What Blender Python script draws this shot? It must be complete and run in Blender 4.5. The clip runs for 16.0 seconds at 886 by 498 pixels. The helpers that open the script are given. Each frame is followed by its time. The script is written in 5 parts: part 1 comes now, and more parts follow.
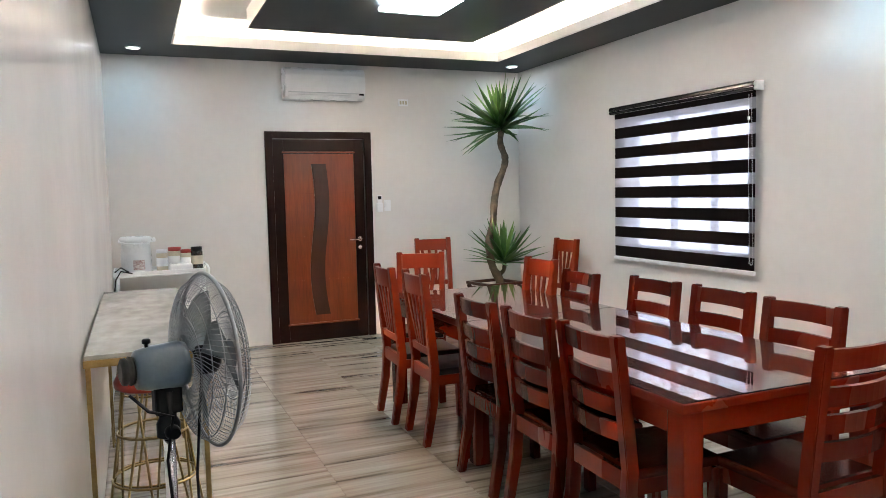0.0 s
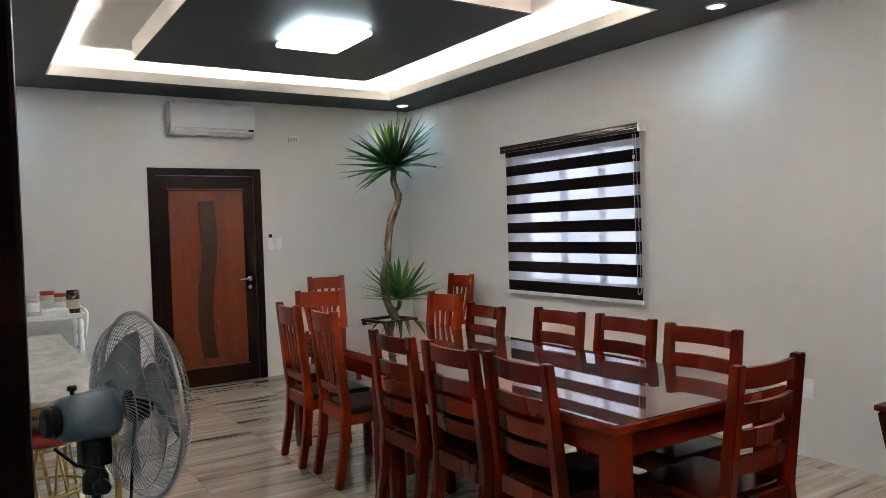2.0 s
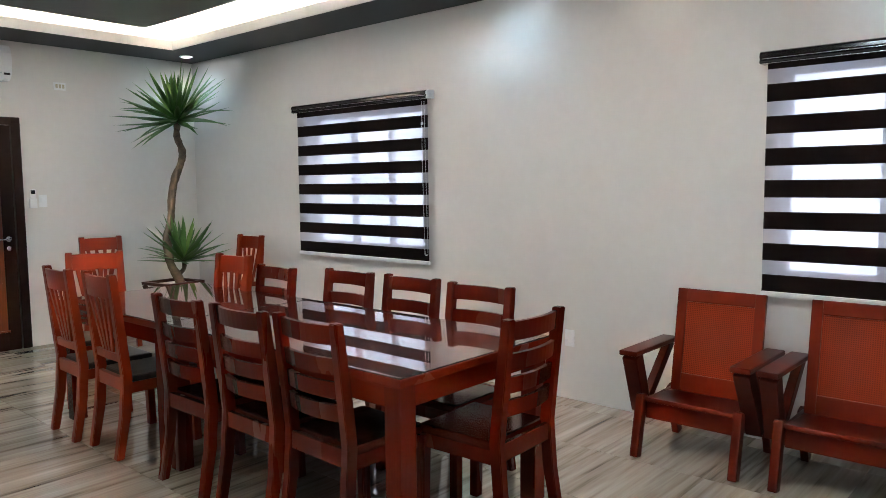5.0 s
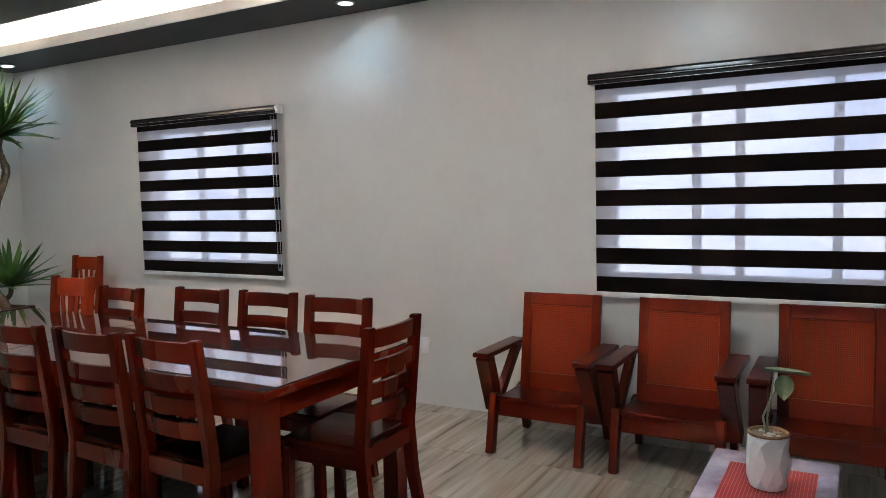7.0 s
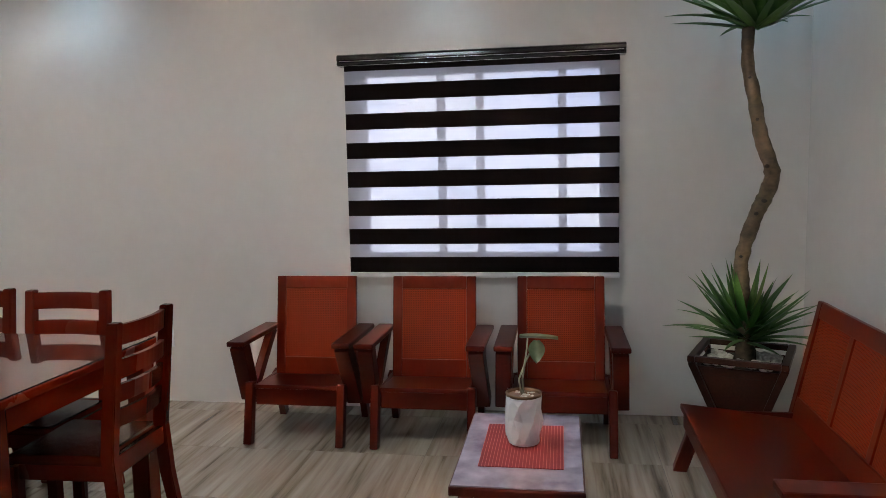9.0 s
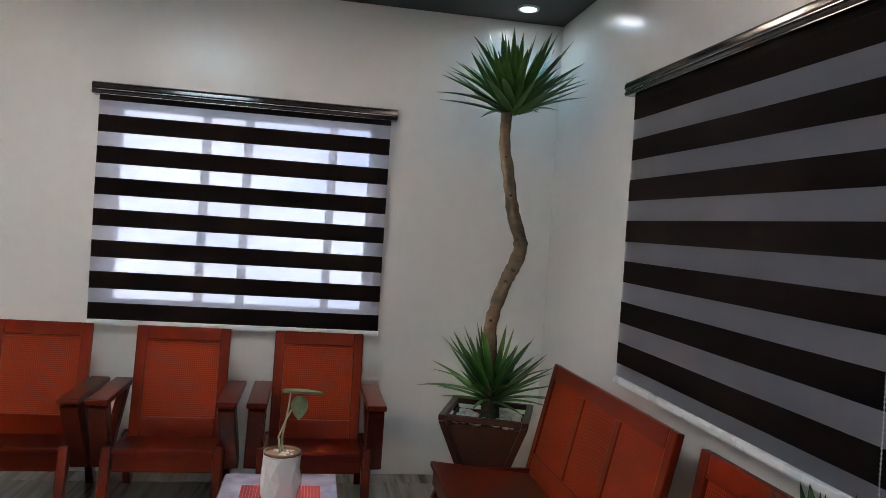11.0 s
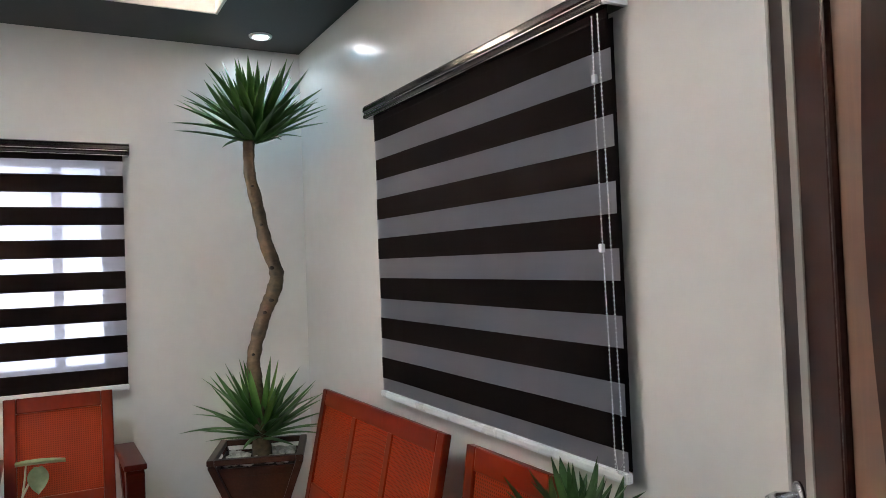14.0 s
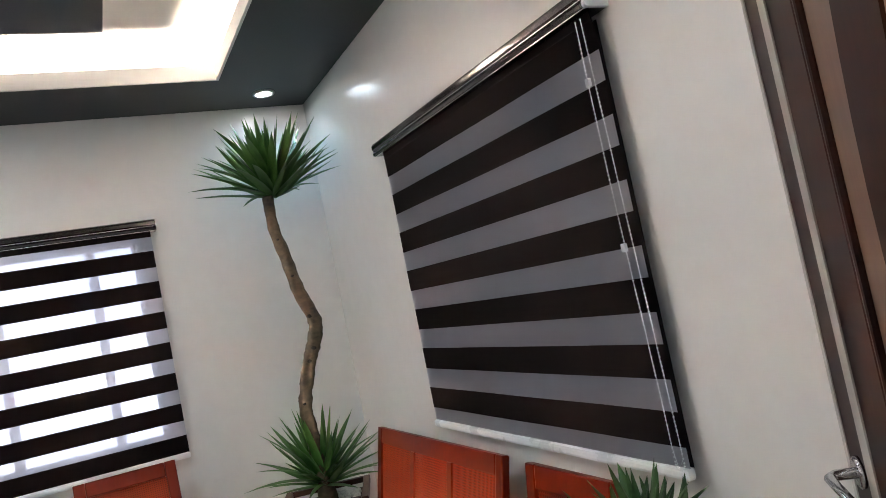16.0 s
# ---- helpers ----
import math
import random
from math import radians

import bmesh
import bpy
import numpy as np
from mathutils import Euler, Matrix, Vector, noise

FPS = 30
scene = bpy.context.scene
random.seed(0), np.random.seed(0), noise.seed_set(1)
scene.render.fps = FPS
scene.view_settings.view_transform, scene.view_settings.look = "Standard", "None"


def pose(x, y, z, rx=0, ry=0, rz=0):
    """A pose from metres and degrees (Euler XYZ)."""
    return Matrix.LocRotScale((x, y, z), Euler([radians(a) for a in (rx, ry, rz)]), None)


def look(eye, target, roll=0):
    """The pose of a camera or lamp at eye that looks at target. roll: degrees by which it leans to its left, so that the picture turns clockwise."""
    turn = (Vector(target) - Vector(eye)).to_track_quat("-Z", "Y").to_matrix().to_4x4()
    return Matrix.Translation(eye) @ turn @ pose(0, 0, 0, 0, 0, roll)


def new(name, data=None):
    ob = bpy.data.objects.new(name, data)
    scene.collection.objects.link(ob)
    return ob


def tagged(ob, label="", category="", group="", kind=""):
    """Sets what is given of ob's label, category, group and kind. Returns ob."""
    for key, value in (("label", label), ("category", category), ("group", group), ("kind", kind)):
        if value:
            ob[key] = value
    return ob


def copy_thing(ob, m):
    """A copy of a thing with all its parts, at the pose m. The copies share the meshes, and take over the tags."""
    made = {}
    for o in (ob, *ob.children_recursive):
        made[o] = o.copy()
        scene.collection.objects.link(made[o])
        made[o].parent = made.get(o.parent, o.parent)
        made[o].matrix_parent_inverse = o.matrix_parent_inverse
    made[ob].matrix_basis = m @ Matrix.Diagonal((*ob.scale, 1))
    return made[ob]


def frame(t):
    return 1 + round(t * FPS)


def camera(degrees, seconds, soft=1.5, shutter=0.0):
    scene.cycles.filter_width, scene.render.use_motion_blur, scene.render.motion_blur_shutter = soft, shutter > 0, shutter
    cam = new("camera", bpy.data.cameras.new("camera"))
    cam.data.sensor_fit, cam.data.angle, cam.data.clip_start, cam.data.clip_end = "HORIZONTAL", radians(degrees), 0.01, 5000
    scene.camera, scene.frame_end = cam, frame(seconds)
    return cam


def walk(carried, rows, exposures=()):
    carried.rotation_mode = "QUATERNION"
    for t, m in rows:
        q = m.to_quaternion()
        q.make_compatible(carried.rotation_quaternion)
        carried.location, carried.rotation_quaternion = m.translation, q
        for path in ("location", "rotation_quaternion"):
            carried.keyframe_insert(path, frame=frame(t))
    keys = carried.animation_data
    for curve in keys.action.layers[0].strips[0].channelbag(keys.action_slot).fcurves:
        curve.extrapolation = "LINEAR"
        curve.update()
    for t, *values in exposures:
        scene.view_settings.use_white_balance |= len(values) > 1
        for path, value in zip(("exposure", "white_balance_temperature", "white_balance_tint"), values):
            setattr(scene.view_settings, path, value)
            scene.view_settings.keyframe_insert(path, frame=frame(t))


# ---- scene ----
cam = camera(62.15, 16.0, soft=0.65)
PATH = [
    (0, (-0.048, -0.051, 1.481), (0.723, 1.788, 1.328), -1.3),
    (0.5, (-0.078, -0.039, 1.459), (0.763, 1.774, 1.374), -1.3),
    (1, (-0.142, -0.005, 1.474), (0.777, 1.770, 1.438), -1.9),
    (1.5, (-0.194, 0.029, 1.481), (0.798, 1.765, 1.437), -1.5),
    (2, (-0.234, 0.041, 1.467), (0.844, 1.725, 1.410), -1.8),
    (2.5, (-0.256, 0.039, 1.474), (0.900, 1.668, 1.385), -1.4),
    (3, (-0.266, 0.029, 1.466), (0.964, 1.604, 1.376), -0.5),
    (3.5, (-0.258, 0.017, 1.480), (1.028, 1.539, 1.305), -0.6),
    (4, (-0.261, 0.021, 1.473), (1.093, 1.483, 1.303), -0.5),
    (4.5, (-0.262, -0.000, 1.475), (1.184, 1.367, 1.278), -0.9),
    (4.7, (-0.268, -0.013, 1.478), (1.198, 1.334, 1.290), -0.7),
    (6.8, (-0.388, -0.070, 1.487), (1.321, 0.956, 1.325), -1.6),
    (7, (-0.394, -0.070, 1.482), (1.340, 0.916, 1.335), -1.4),
    (7.5, (-0.406, -0.016, 1.482), (1.431, 0.763, 1.344), -0.9),
    (8, (-0.414, 0.014, 1.485), (1.476, 0.642, 1.307), -0.9),
    (8.5, (-0.418, 0.030, 1.481), (1.520, 0.491, 1.301), -0.9),
    (9, (-0.403, 0.039, 1.476), (1.560, 0.358, 1.267), -1.2),
    (9.5, (-0.392, 0.055, 1.473), (1.592, 0.219, 1.278), 0.2),
    (10, (-0.388, 0.061, 1.473), (1.607, 0.043, 1.337), 1.2),
    (10.2, (-0.395, 0.073, 1.472), (1.600, -0.018, 1.368), 2.1),
    (12.3, (-0.380, 0.119, 1.433), (1.514, -0.520, 1.498), 1.8),
    (12.5, (-0.379, 0.107, 1.442), (1.507, -0.549, 1.555), 0.9),
    (13, (-0.399, 0.129, 1.429), (1.434, -0.671, 1.461), 0.7),
    (13.5, (-0.397, 0.095, 1.439), (1.402, -0.779, 1.432), -0.3),
    (14, (-0.409, 0.091, 1.434), (1.350, -0.860, 1.486), -2.2),
    (14.5, (-0.418, 0.083, 1.439), (1.360, -0.830, 1.511), -3.3),
    (15, (-0.415, 0.057, 1.441), (1.338, -0.903, 1.538), -4.2),
    (15.5, (-0.425, 0.067, 1.446), (1.351, -0.838, 1.610), -6.1),
    (16, (-0.440, 0.064, 1.451), (1.357, -0.807, 1.567), -11.5),
]
EXPOSURES = ((0, 1.58, 6690, 12.1), (0.5, 1.3, 6690, 12.1), (1, 1.01, 6670, 11.6), (2, 0.96, 6650, 10.6), (3.5, 1.37, 6540, 9.5), (4.5, 1.32, 6530, 10.0), (7, 0.84, 6610, 11.4), (8, 0.7, 6700, 13.2), (9, 0.7, 6780, 14.7), (10, 0.75, 6580, 11.8), (12.5, 1.17, 6680, 12.2), (13.5, 1.22, 6780, 12.9), (14.5, 1.64, 6800, 13.9), (16, 1.54, 6800, 13.9))
walk(cam, [(t, look(eye, at, roll)) for t, eye, at, roll in PATH], EXPOSURES)

# ---- world and light ----
W, E, S, N, H = -0.252, 4.008, -1.325, 7.34, 2.80
world = bpy.data.worlds.new("world")
scene.world = world
world.use_nodes = True
wn = world.node_tree.nodes
sky = wn.new("ShaderNodeTexSky")
sky.sky_type, sky.sun_disc, sky.sun_elevation, sky.sun_rotation = "NISHITA", False, radians(38), radians(200)
world.node_tree.links.new(sky.outputs[0], wn["Background"].inputs[0])
wn["Background"].inputs[1].default_value = 0.12
sun_data = bpy.data.lights.new("sun", "SUN")
sun_data.energy, sun_data.angle, sun_data.color = 0.8, radians(10), (1.0, 0.96, 0.9)
sun = new("sun", sun_data)
sun.matrix_world = look((0, 0, 8), (-6, 8, 0))
scene.view_settings.exposure = 0.0

COVE, LAMP, DOWN, DAY = 140.0, 14.0, 22.0, 1.9


# ---- materials ----
def material(name):
    m = bpy.data.materials.new(name)
    m.use_nodes = True
    return m, m.node_tree.nodes, m.node_tree.links, m.node_tree.nodes["Principled BSDF"]


def surface(name, a, b, scale=6.0, rough=0.5, spread=0.1, bump=0.1, metal=0.0, stretch=(1, 1, 1), fine=90.0, coat=0.0, coat_rough=0.05, spec=0.5):
    """Two-scale noise between two colours, with roughness wear and a fine bump."""
    m, nodes, links, bsdf = material(name)
    co, mp = nodes.new("ShaderNodeTexCoord"), nodes.new("ShaderNodeMapping")
    mp.inputs["Scale"].default_value = stretch
    info, add = nodes.new("ShaderNodeObjectInfo"), nodes.new("ShaderNodeVectorMath")
    shift = nodes.new("ShaderNodeMath")
    shift.operation, shift.inputs[1].default_value = "MULTIPLY", 37.0
    links.new(info.outputs["Random"], shift.inputs[0])
    links.new(co.outputs["Object"], add.inputs[0])
    links.new(shift.outputs[0], add.inputs[1])
    links.new(add.outputs[0], mp.inputs["Vector"])
    big, small = nodes.new("ShaderNodeTexNoise"), nodes.new("ShaderNodeTexNoise")
    big.inputs["Scale"].default_value, big.inputs["Detail"].default_value = scale, 5
    small.inputs["Scale"].default_value, small.inputs["Detail"].default_value = fine, 3
    links.new(mp.outputs[0], big.inputs["Vector"])
    links.new(mp.outputs[0], small.inputs["Vector"])
    blend = nodes.new("ShaderNodeMath")
    blend.operation = "MULTIPLY_ADD"
    blend.inputs[1].default_value = 0.35
    links.new(small.outputs[0], blend.inputs[0])
    half = nodes.new("ShaderNodeMath")
    half.operation, half.inputs[1].default_value = "MULTIPLY", 0.65
    links.new(big.outputs[0], half.inputs[0])
    links.new(half.outputs[0], blend.inputs[2])
    ramp = nodes.new("ShaderNodeValToRGB")
    ramp.color_ramp.elements[0].position, ramp.color_ramp.elements[1].position = 0.36, 0.64
    ramp.color_ramp.elements[0].color, ramp.color_ramp.elements[1].color = (*a, 1), (*b, 1)
    links.new(blend.outputs[0], ramp.inputs[0])
    links.new(ramp.outputs[0], bsdf.inputs["Base Color"])
    rr = nodes.new("ShaderNodeMapRange")
    rr.inputs["To Min"].default_value, rr.inputs["To Max"].default_value = max(0.02, rough - spread), rough + spread
    links.new(big.outputs[0], rr.inputs["Value"])
    links.new(rr.outputs[0], bsdf.inputs["Roughness"])
    bsdf.inputs["Metallic"].default_value = metal
    bsdf.inputs["Specular IOR Level"].default_value = spec
    bsdf.inputs["Coat Weight"].default_value, bsdf.inputs["Coat Roughness"].default_value = coat, coat_rough
    if bump:
        bp = nodes.new("ShaderNodeBump")
        bp.inputs["Strength"].default_value, bp.inputs["Distance"].default_value = bump, 0.002
        links.new(blend.outputs[0], bp.inputs["Height"])
        links.new(bp.outputs[0], bsdf.inputs["Normal"])
    return m


def glowing(name, colour, strength):
    m, nodes, links, bsdf = material(name)
    bsdf.inputs["Base Color"].default_value = (0.8, 0.8, 0.8, 1)
    bsdf.inputs["Emission Color"].default_value = (*colour, 1)
    bsdf.inputs["Emission Strength"].default_value = strength
    return m


WALL = surface("wall_paint", (0.775, 0.74, 0.705), (0.815, 0.782, 0.75), 1.3, 0.24, 0.05, 0.03, fine=14)
SOFFIT = surface("dark_ceiling_paint", (0.030, 0.031, 0.033), (0.040, 0.041, 0.043), 1.5, 0.5, 0.06, 0.05, spec=0.3)
WHITE = surface("white_ceiling_paint", (0.78, 0.77, 0.74), (0.82, 0.81, 0.79), 2.0, 0.6, 0.08, 0.04)
PLASTIC = surface("white_plastic", (0.84, 0.85, 0.86), (0.89, 0.89, 0.90), 8, 0.28, 0.06, 0.02)
GLOSS_PLASTIC = surface("glossy_white_plastic", (0.86, 0.86, 0.87), (0.90, 0.90, 0.91), 8, 0.12, 0.03, 0.01)
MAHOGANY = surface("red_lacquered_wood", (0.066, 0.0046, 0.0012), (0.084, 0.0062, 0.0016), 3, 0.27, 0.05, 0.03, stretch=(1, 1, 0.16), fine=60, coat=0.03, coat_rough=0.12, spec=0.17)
# same lacquer, brighter: the orange light on the far chairs is in the colour
MAHOGANY_FAR_LIT = surface("orange_lit_lacquered_wood", (0.150, 0.0130, 0.0026), (0.182, 0.0172, 0.0034), 3, 0.32, 0.05, 0.03, stretch=(1, 1, 0.16), fine=60, coat=0.03, coat_rough=0.12, spec=0.17)
TABLE_WOOD = surface("red_table_wood", (0.092, 0.0066, 0.0016), (0.114, 0.0088, 0.0020), 3, 0.26, 0.05, 0.03, stretch=(1, 0.16, 1), fine=60, coat=0.05, coat_rough=0.08, spec=0.18)
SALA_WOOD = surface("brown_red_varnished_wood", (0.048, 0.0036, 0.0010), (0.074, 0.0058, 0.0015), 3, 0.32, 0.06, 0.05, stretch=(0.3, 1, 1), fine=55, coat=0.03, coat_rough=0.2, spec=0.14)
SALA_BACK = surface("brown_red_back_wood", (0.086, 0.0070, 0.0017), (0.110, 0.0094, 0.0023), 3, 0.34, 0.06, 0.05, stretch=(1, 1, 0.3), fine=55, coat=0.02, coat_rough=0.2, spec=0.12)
DOOR_DARK = surface("dark_brown_door_wood", (0.006, 0.0022, 0.0016), (0.011, 0.0038, 0.0025), 4, 0.32, 0.06, 0.08, stretch=(1, 1, 0.12), coat=0.02, coat_rough=0.1, spec=0.08)
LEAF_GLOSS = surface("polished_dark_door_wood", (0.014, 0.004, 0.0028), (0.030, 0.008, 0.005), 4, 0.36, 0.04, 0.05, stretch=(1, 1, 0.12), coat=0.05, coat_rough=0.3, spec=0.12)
# base colour paled to tan, to hold the wall's reflection in the veneer
LEAF_PANEL_SHEEN = surface("polished_veneer_wall_sheen", (0.17, 0.085, 0.055), (0.25, 0.135, 0.09), 5, 0.34, 0.04, 0.05, stretch=(1, 1, 0.08), coat=0.6, coat_rough=0.30)
DOOR_RED = surface("red_brown_door_veneer", (0.064, 0.0105, 0.0022), (0.108, 0.0205, 0.0040), 5, 0.34, 0.06, 0.08, stretch=(1, 1, 0.08), spec=0.3, coat=0.08, coat_rough=0.12)
SEAT_WOOD = surface("dark_red_seat_wood", (0.038, 0.0045, 0.0017), (0.056, 0.0066, 0.0025), 3, 0.22, 0.06, 0.05, stretch=(1, 0.2, 1), coat=0.04, spec=0.16)
CUSHION = surface("black_leatherette", (0.012, 0.011, 0.012), (0.022, 0.020, 0.021), 10, 0.34, 0.08, 0.25, fine=160, spec=0.18)
BLIND_DARK = surface("dark_blind_fabric", (0.0065, 0.0030, 0.0028), (0.0100, 0.0050, 0.0048), 30, 0.85, 0.1, 0.15, fine=300, spec=0.12)
VALANCE = surface("dark_glossy_valance", (0.007, 0.004, 0.0045), (0.011, 0.007, 0.0075), 6, 0.16, 0.03, 0.03, stretch=(0.05, 1, 1), coat=0.35, coat_rough=0.06, spec=0.4)
CHROME = surface("brushed_steel", (0.55, 0.55, 0.56), (0.68, 0.68, 0.69), 20, 0.24, 0.06, 0.03, metal=1.0)
GOLD = surface("gold_painted_metal", (0.33, 0.22, 0.08), (0.44, 0.30, 0.12), 18, 0.34, 0.06, 0.04, metal=0.85)
BLACK = surface("black_plastic", (0.006, 0.006, 0.007), (0.012, 0.012, 0.013), 12, 0.42, 0.08, 0.05, spec=0.14)
FAN_BLUE = surface("blue_grey_fan_plastic", (0.034, 0.062, 0.095), (0.048, 0.080, 0.116), 10, 0.30, 0.06, 0.04)
CAGE_WIRE = surface("grey_painted_wire", (0.19, 0.20, 0.215), (0.28, 0.29, 0.31), 14, 0.35, 0.06, 0.02, metal=0.6)
MARBLE = surface("white_marble_top", (0.38, 0.36, 0.33), (0.58, 0.56, 0.52), 3.5, 0.10, 0.04, 0.02, stretch=(1, 0.5, 1), fine=14)
BARK = surface("brown_yucca_bark", (0.036, 0.025, 0.017), (0.150, 0.102, 0.062), 7, 0.85, 0.08, 0.6, stretch=(1, 1, 1.3), fine=38)
SCAR = surface("dark_bark_scar", (0.012, 0.009, 0.007), (0.030, 0.021, 0.015), 30, 0.9, 0.05, 0.6)
LEAF = surface("green_yucca_leaf", (0.034, 0.105, 0.020), (0.090, 0.210, 0.042), 5, 0.42, 0.08, 0.1, stretch=(6, 6, 0.7))
LEAF_PALE = surface("young_green_leaf", (0.12, 0.24, 0.05), (0.20, 0.34, 0.075), 5, 0.42, 0.08, 0.1, stretch=(6, 6, 0.7))
POT_WOOD = surface("dark_planter_wood", (0.030, 0.0085, 0.0048), (0.058, 0.0175, 0.0095), 5, 0.38, 0.08, 0.12, stretch=(0.3, 1, 1), spec=0.2)
PEBBLE = surface("white_pebbles", (0.50, 0.47, 0.43), (0.72, 0.70, 0.66), 20, 0.6, 0.08, 0.2)
SOIL = surface("dark_soil", (0.020, 0.014, 0.010), (0.060, 0.042, 0.030), 40, 0.95, 0.04, 0.9)
CERAMIC = surface("white_glazed_ceramic", (0.87, 0.87, 0.87), (0.91, 0.91, 0.91), 7, 0.30, 0.06, 0.05)
LEAF_DARK = surface("dark_green_succulent_leaf", (0.010, 0.040, 0.010), (0.030, 0.085, 0.021), 9, 0.5, 0.08, 0.1, spec=0.25)
DOOR_INLAY = surface("brown_door_inlay", (0.011, 0.0032, 0.0018), (0.020, 0.0055, 0.0028), 5, 0.34, 0.05, 0.06, stretch=(1, 1, 0.1), spec=0.25)
# pale tone for the door's edge lipping and its drawn wall reflection
PALE_STRIP = surface("pale_satin_strip", (0.36, 0.33, 0.30), (0.44, 0.41, 0.38), 9, 0.35, 0.06, 0.04, stretch=(1, 1, 0.1))
COPPER = surface("bronze_rim", (0.16, 0.085, 0.045), (0.25, 0.14, 0.07), 20, 0.4, 0.08, 0.1, metal=0.5)
FROSTED_GLASS = surface("purple_clouded_table_top", (0.16, 0.125, 0.17), (0.36, 0.31, 0.37), 4.5, 0.14, 0.05, 0.03, fine=16, coat=0.5)
GLASS_BROWN = surface("coffee_brown_jar", (0.018, 0.010, 0.007), (0.05, 0.028, 0.018), 14, 0.15, 0.04, 0.03, coat=0.5)
CREAM = surface("cream_powder", (0.52, 0.46, 0.34), (0.64, 0.58, 0.45), 14, 0.35, 0.06, 0.05, coat=0.4)
RED = surface("red_plastic", (0.36, 0.030, 0.022), (0.46, 0.045, 0.034), 10, 0.32, 0.06, 0.03)
ALUMINIUM = surface("white_window_aluminium", (0.58, 0.60, 0.62), (0.68, 0.70, 0.72), 10, 0.4, 0.06, 0.03)
GROUT = surface("pale_grout", (0.33, 0.30, 0.26), (0.42, 0.38, 0.34), 20, 0.8, 0.06, 0.3)
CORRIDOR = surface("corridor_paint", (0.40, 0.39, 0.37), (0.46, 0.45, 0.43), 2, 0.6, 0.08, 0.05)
COVE_LIGHT = glowing("cove_led_strip", (1.0, 0.84, 0.71), COVE)
LAMP_LIGHT = glowing("cool_lamp_diffuser", (0.72, 0.90, 1.0), LAMP)
DOWN_LIGHT = glowing("downlight_diffuser", (0.85, 0.94, 1.0), DOWN)


def daylight():
    """Hazy bright distance outside the windows, with soft uneven patches."""
    m, nodes, links, bsdf = material("hazy_daylight")
    co, nz, ramp, em = (nodes.new(k) for k in ("ShaderNodeTexCoord", "ShaderNodeTexNoise", "ShaderNodeValToRGB", "ShaderNodeEmission"))
    nz.inputs["Scale"].default_value, nz.inputs["Detail"].default_value = 0.9, 3
    ramp.color_ramp.elements[0].position, ramp.color_ramp.elements[1].position = 0.35, 0.62
    ramp.color_ramp.elements[0].color, ramp.color_ramp.elements[1].color = (0.52, 0.63, 0.92, 1), (0.80, 0.88, 1.0, 1)
    em.inputs[1].default_value = DAY
    links.new(co.outputs["Object"], nz.inputs["Vector"])
    links.new(nz.outputs[0], ramp.inputs[0])
    links.new(ramp.outputs[0], em.inputs[0])
    links.new(em.outputs[0], nodes["Material Output"].inputs[0])
    return m


def sheer():
    """Thin net fabric: part open weave, part scattering threads."""
    m, nodes, links, bsdf = material("sheer_net_fabric")
    nodes.remove(bsdf)
    tr, tl, df = nodes.new("ShaderNodeBsdfTransparent"), nodes.new("ShaderNodeBsdfTranslucent"), nodes.new("ShaderNodeBsdfDiffuse")
    tr.inputs[0].default_value = (0.92, 0.92, 0.95, 1)
    tl.inputs[0].default_value, df.inputs[0].default_value = (0.75, 0.75, 0.78, 1), (0.55, 0.52, 0.57, 1)
    one, two = nodes.new("ShaderNodeMixShader"), nodes.new("ShaderNodeMixShader")
    one.inputs[0].default_value, two.inputs[0].default_value = 0.33, 0.76
    links.new(tl.outputs[0], one.inputs[1]), links.new(df.outputs[0], one.inputs[2])
    links.new(tr.outputs[0], two.inputs[1]), links.new(one.outputs[0], two.inputs[2])
    links.new(two.outputs[0], nodes["Material Output"].inputs[0])
    return m


def clear_glass(name, tint=(1, 1, 1), rough=0.0):
    m, nodes, links, bsdf = material(name)
    bsdf.inputs["Base Color"].default_value = (*tint, 1)
    bsdf.inputs["Transmission Weight"].default_value, bsdf.inputs["Roughness"].default_value, bsdf.inputs["IOR"].default_value = 1.0, rough, 1.5
    return m


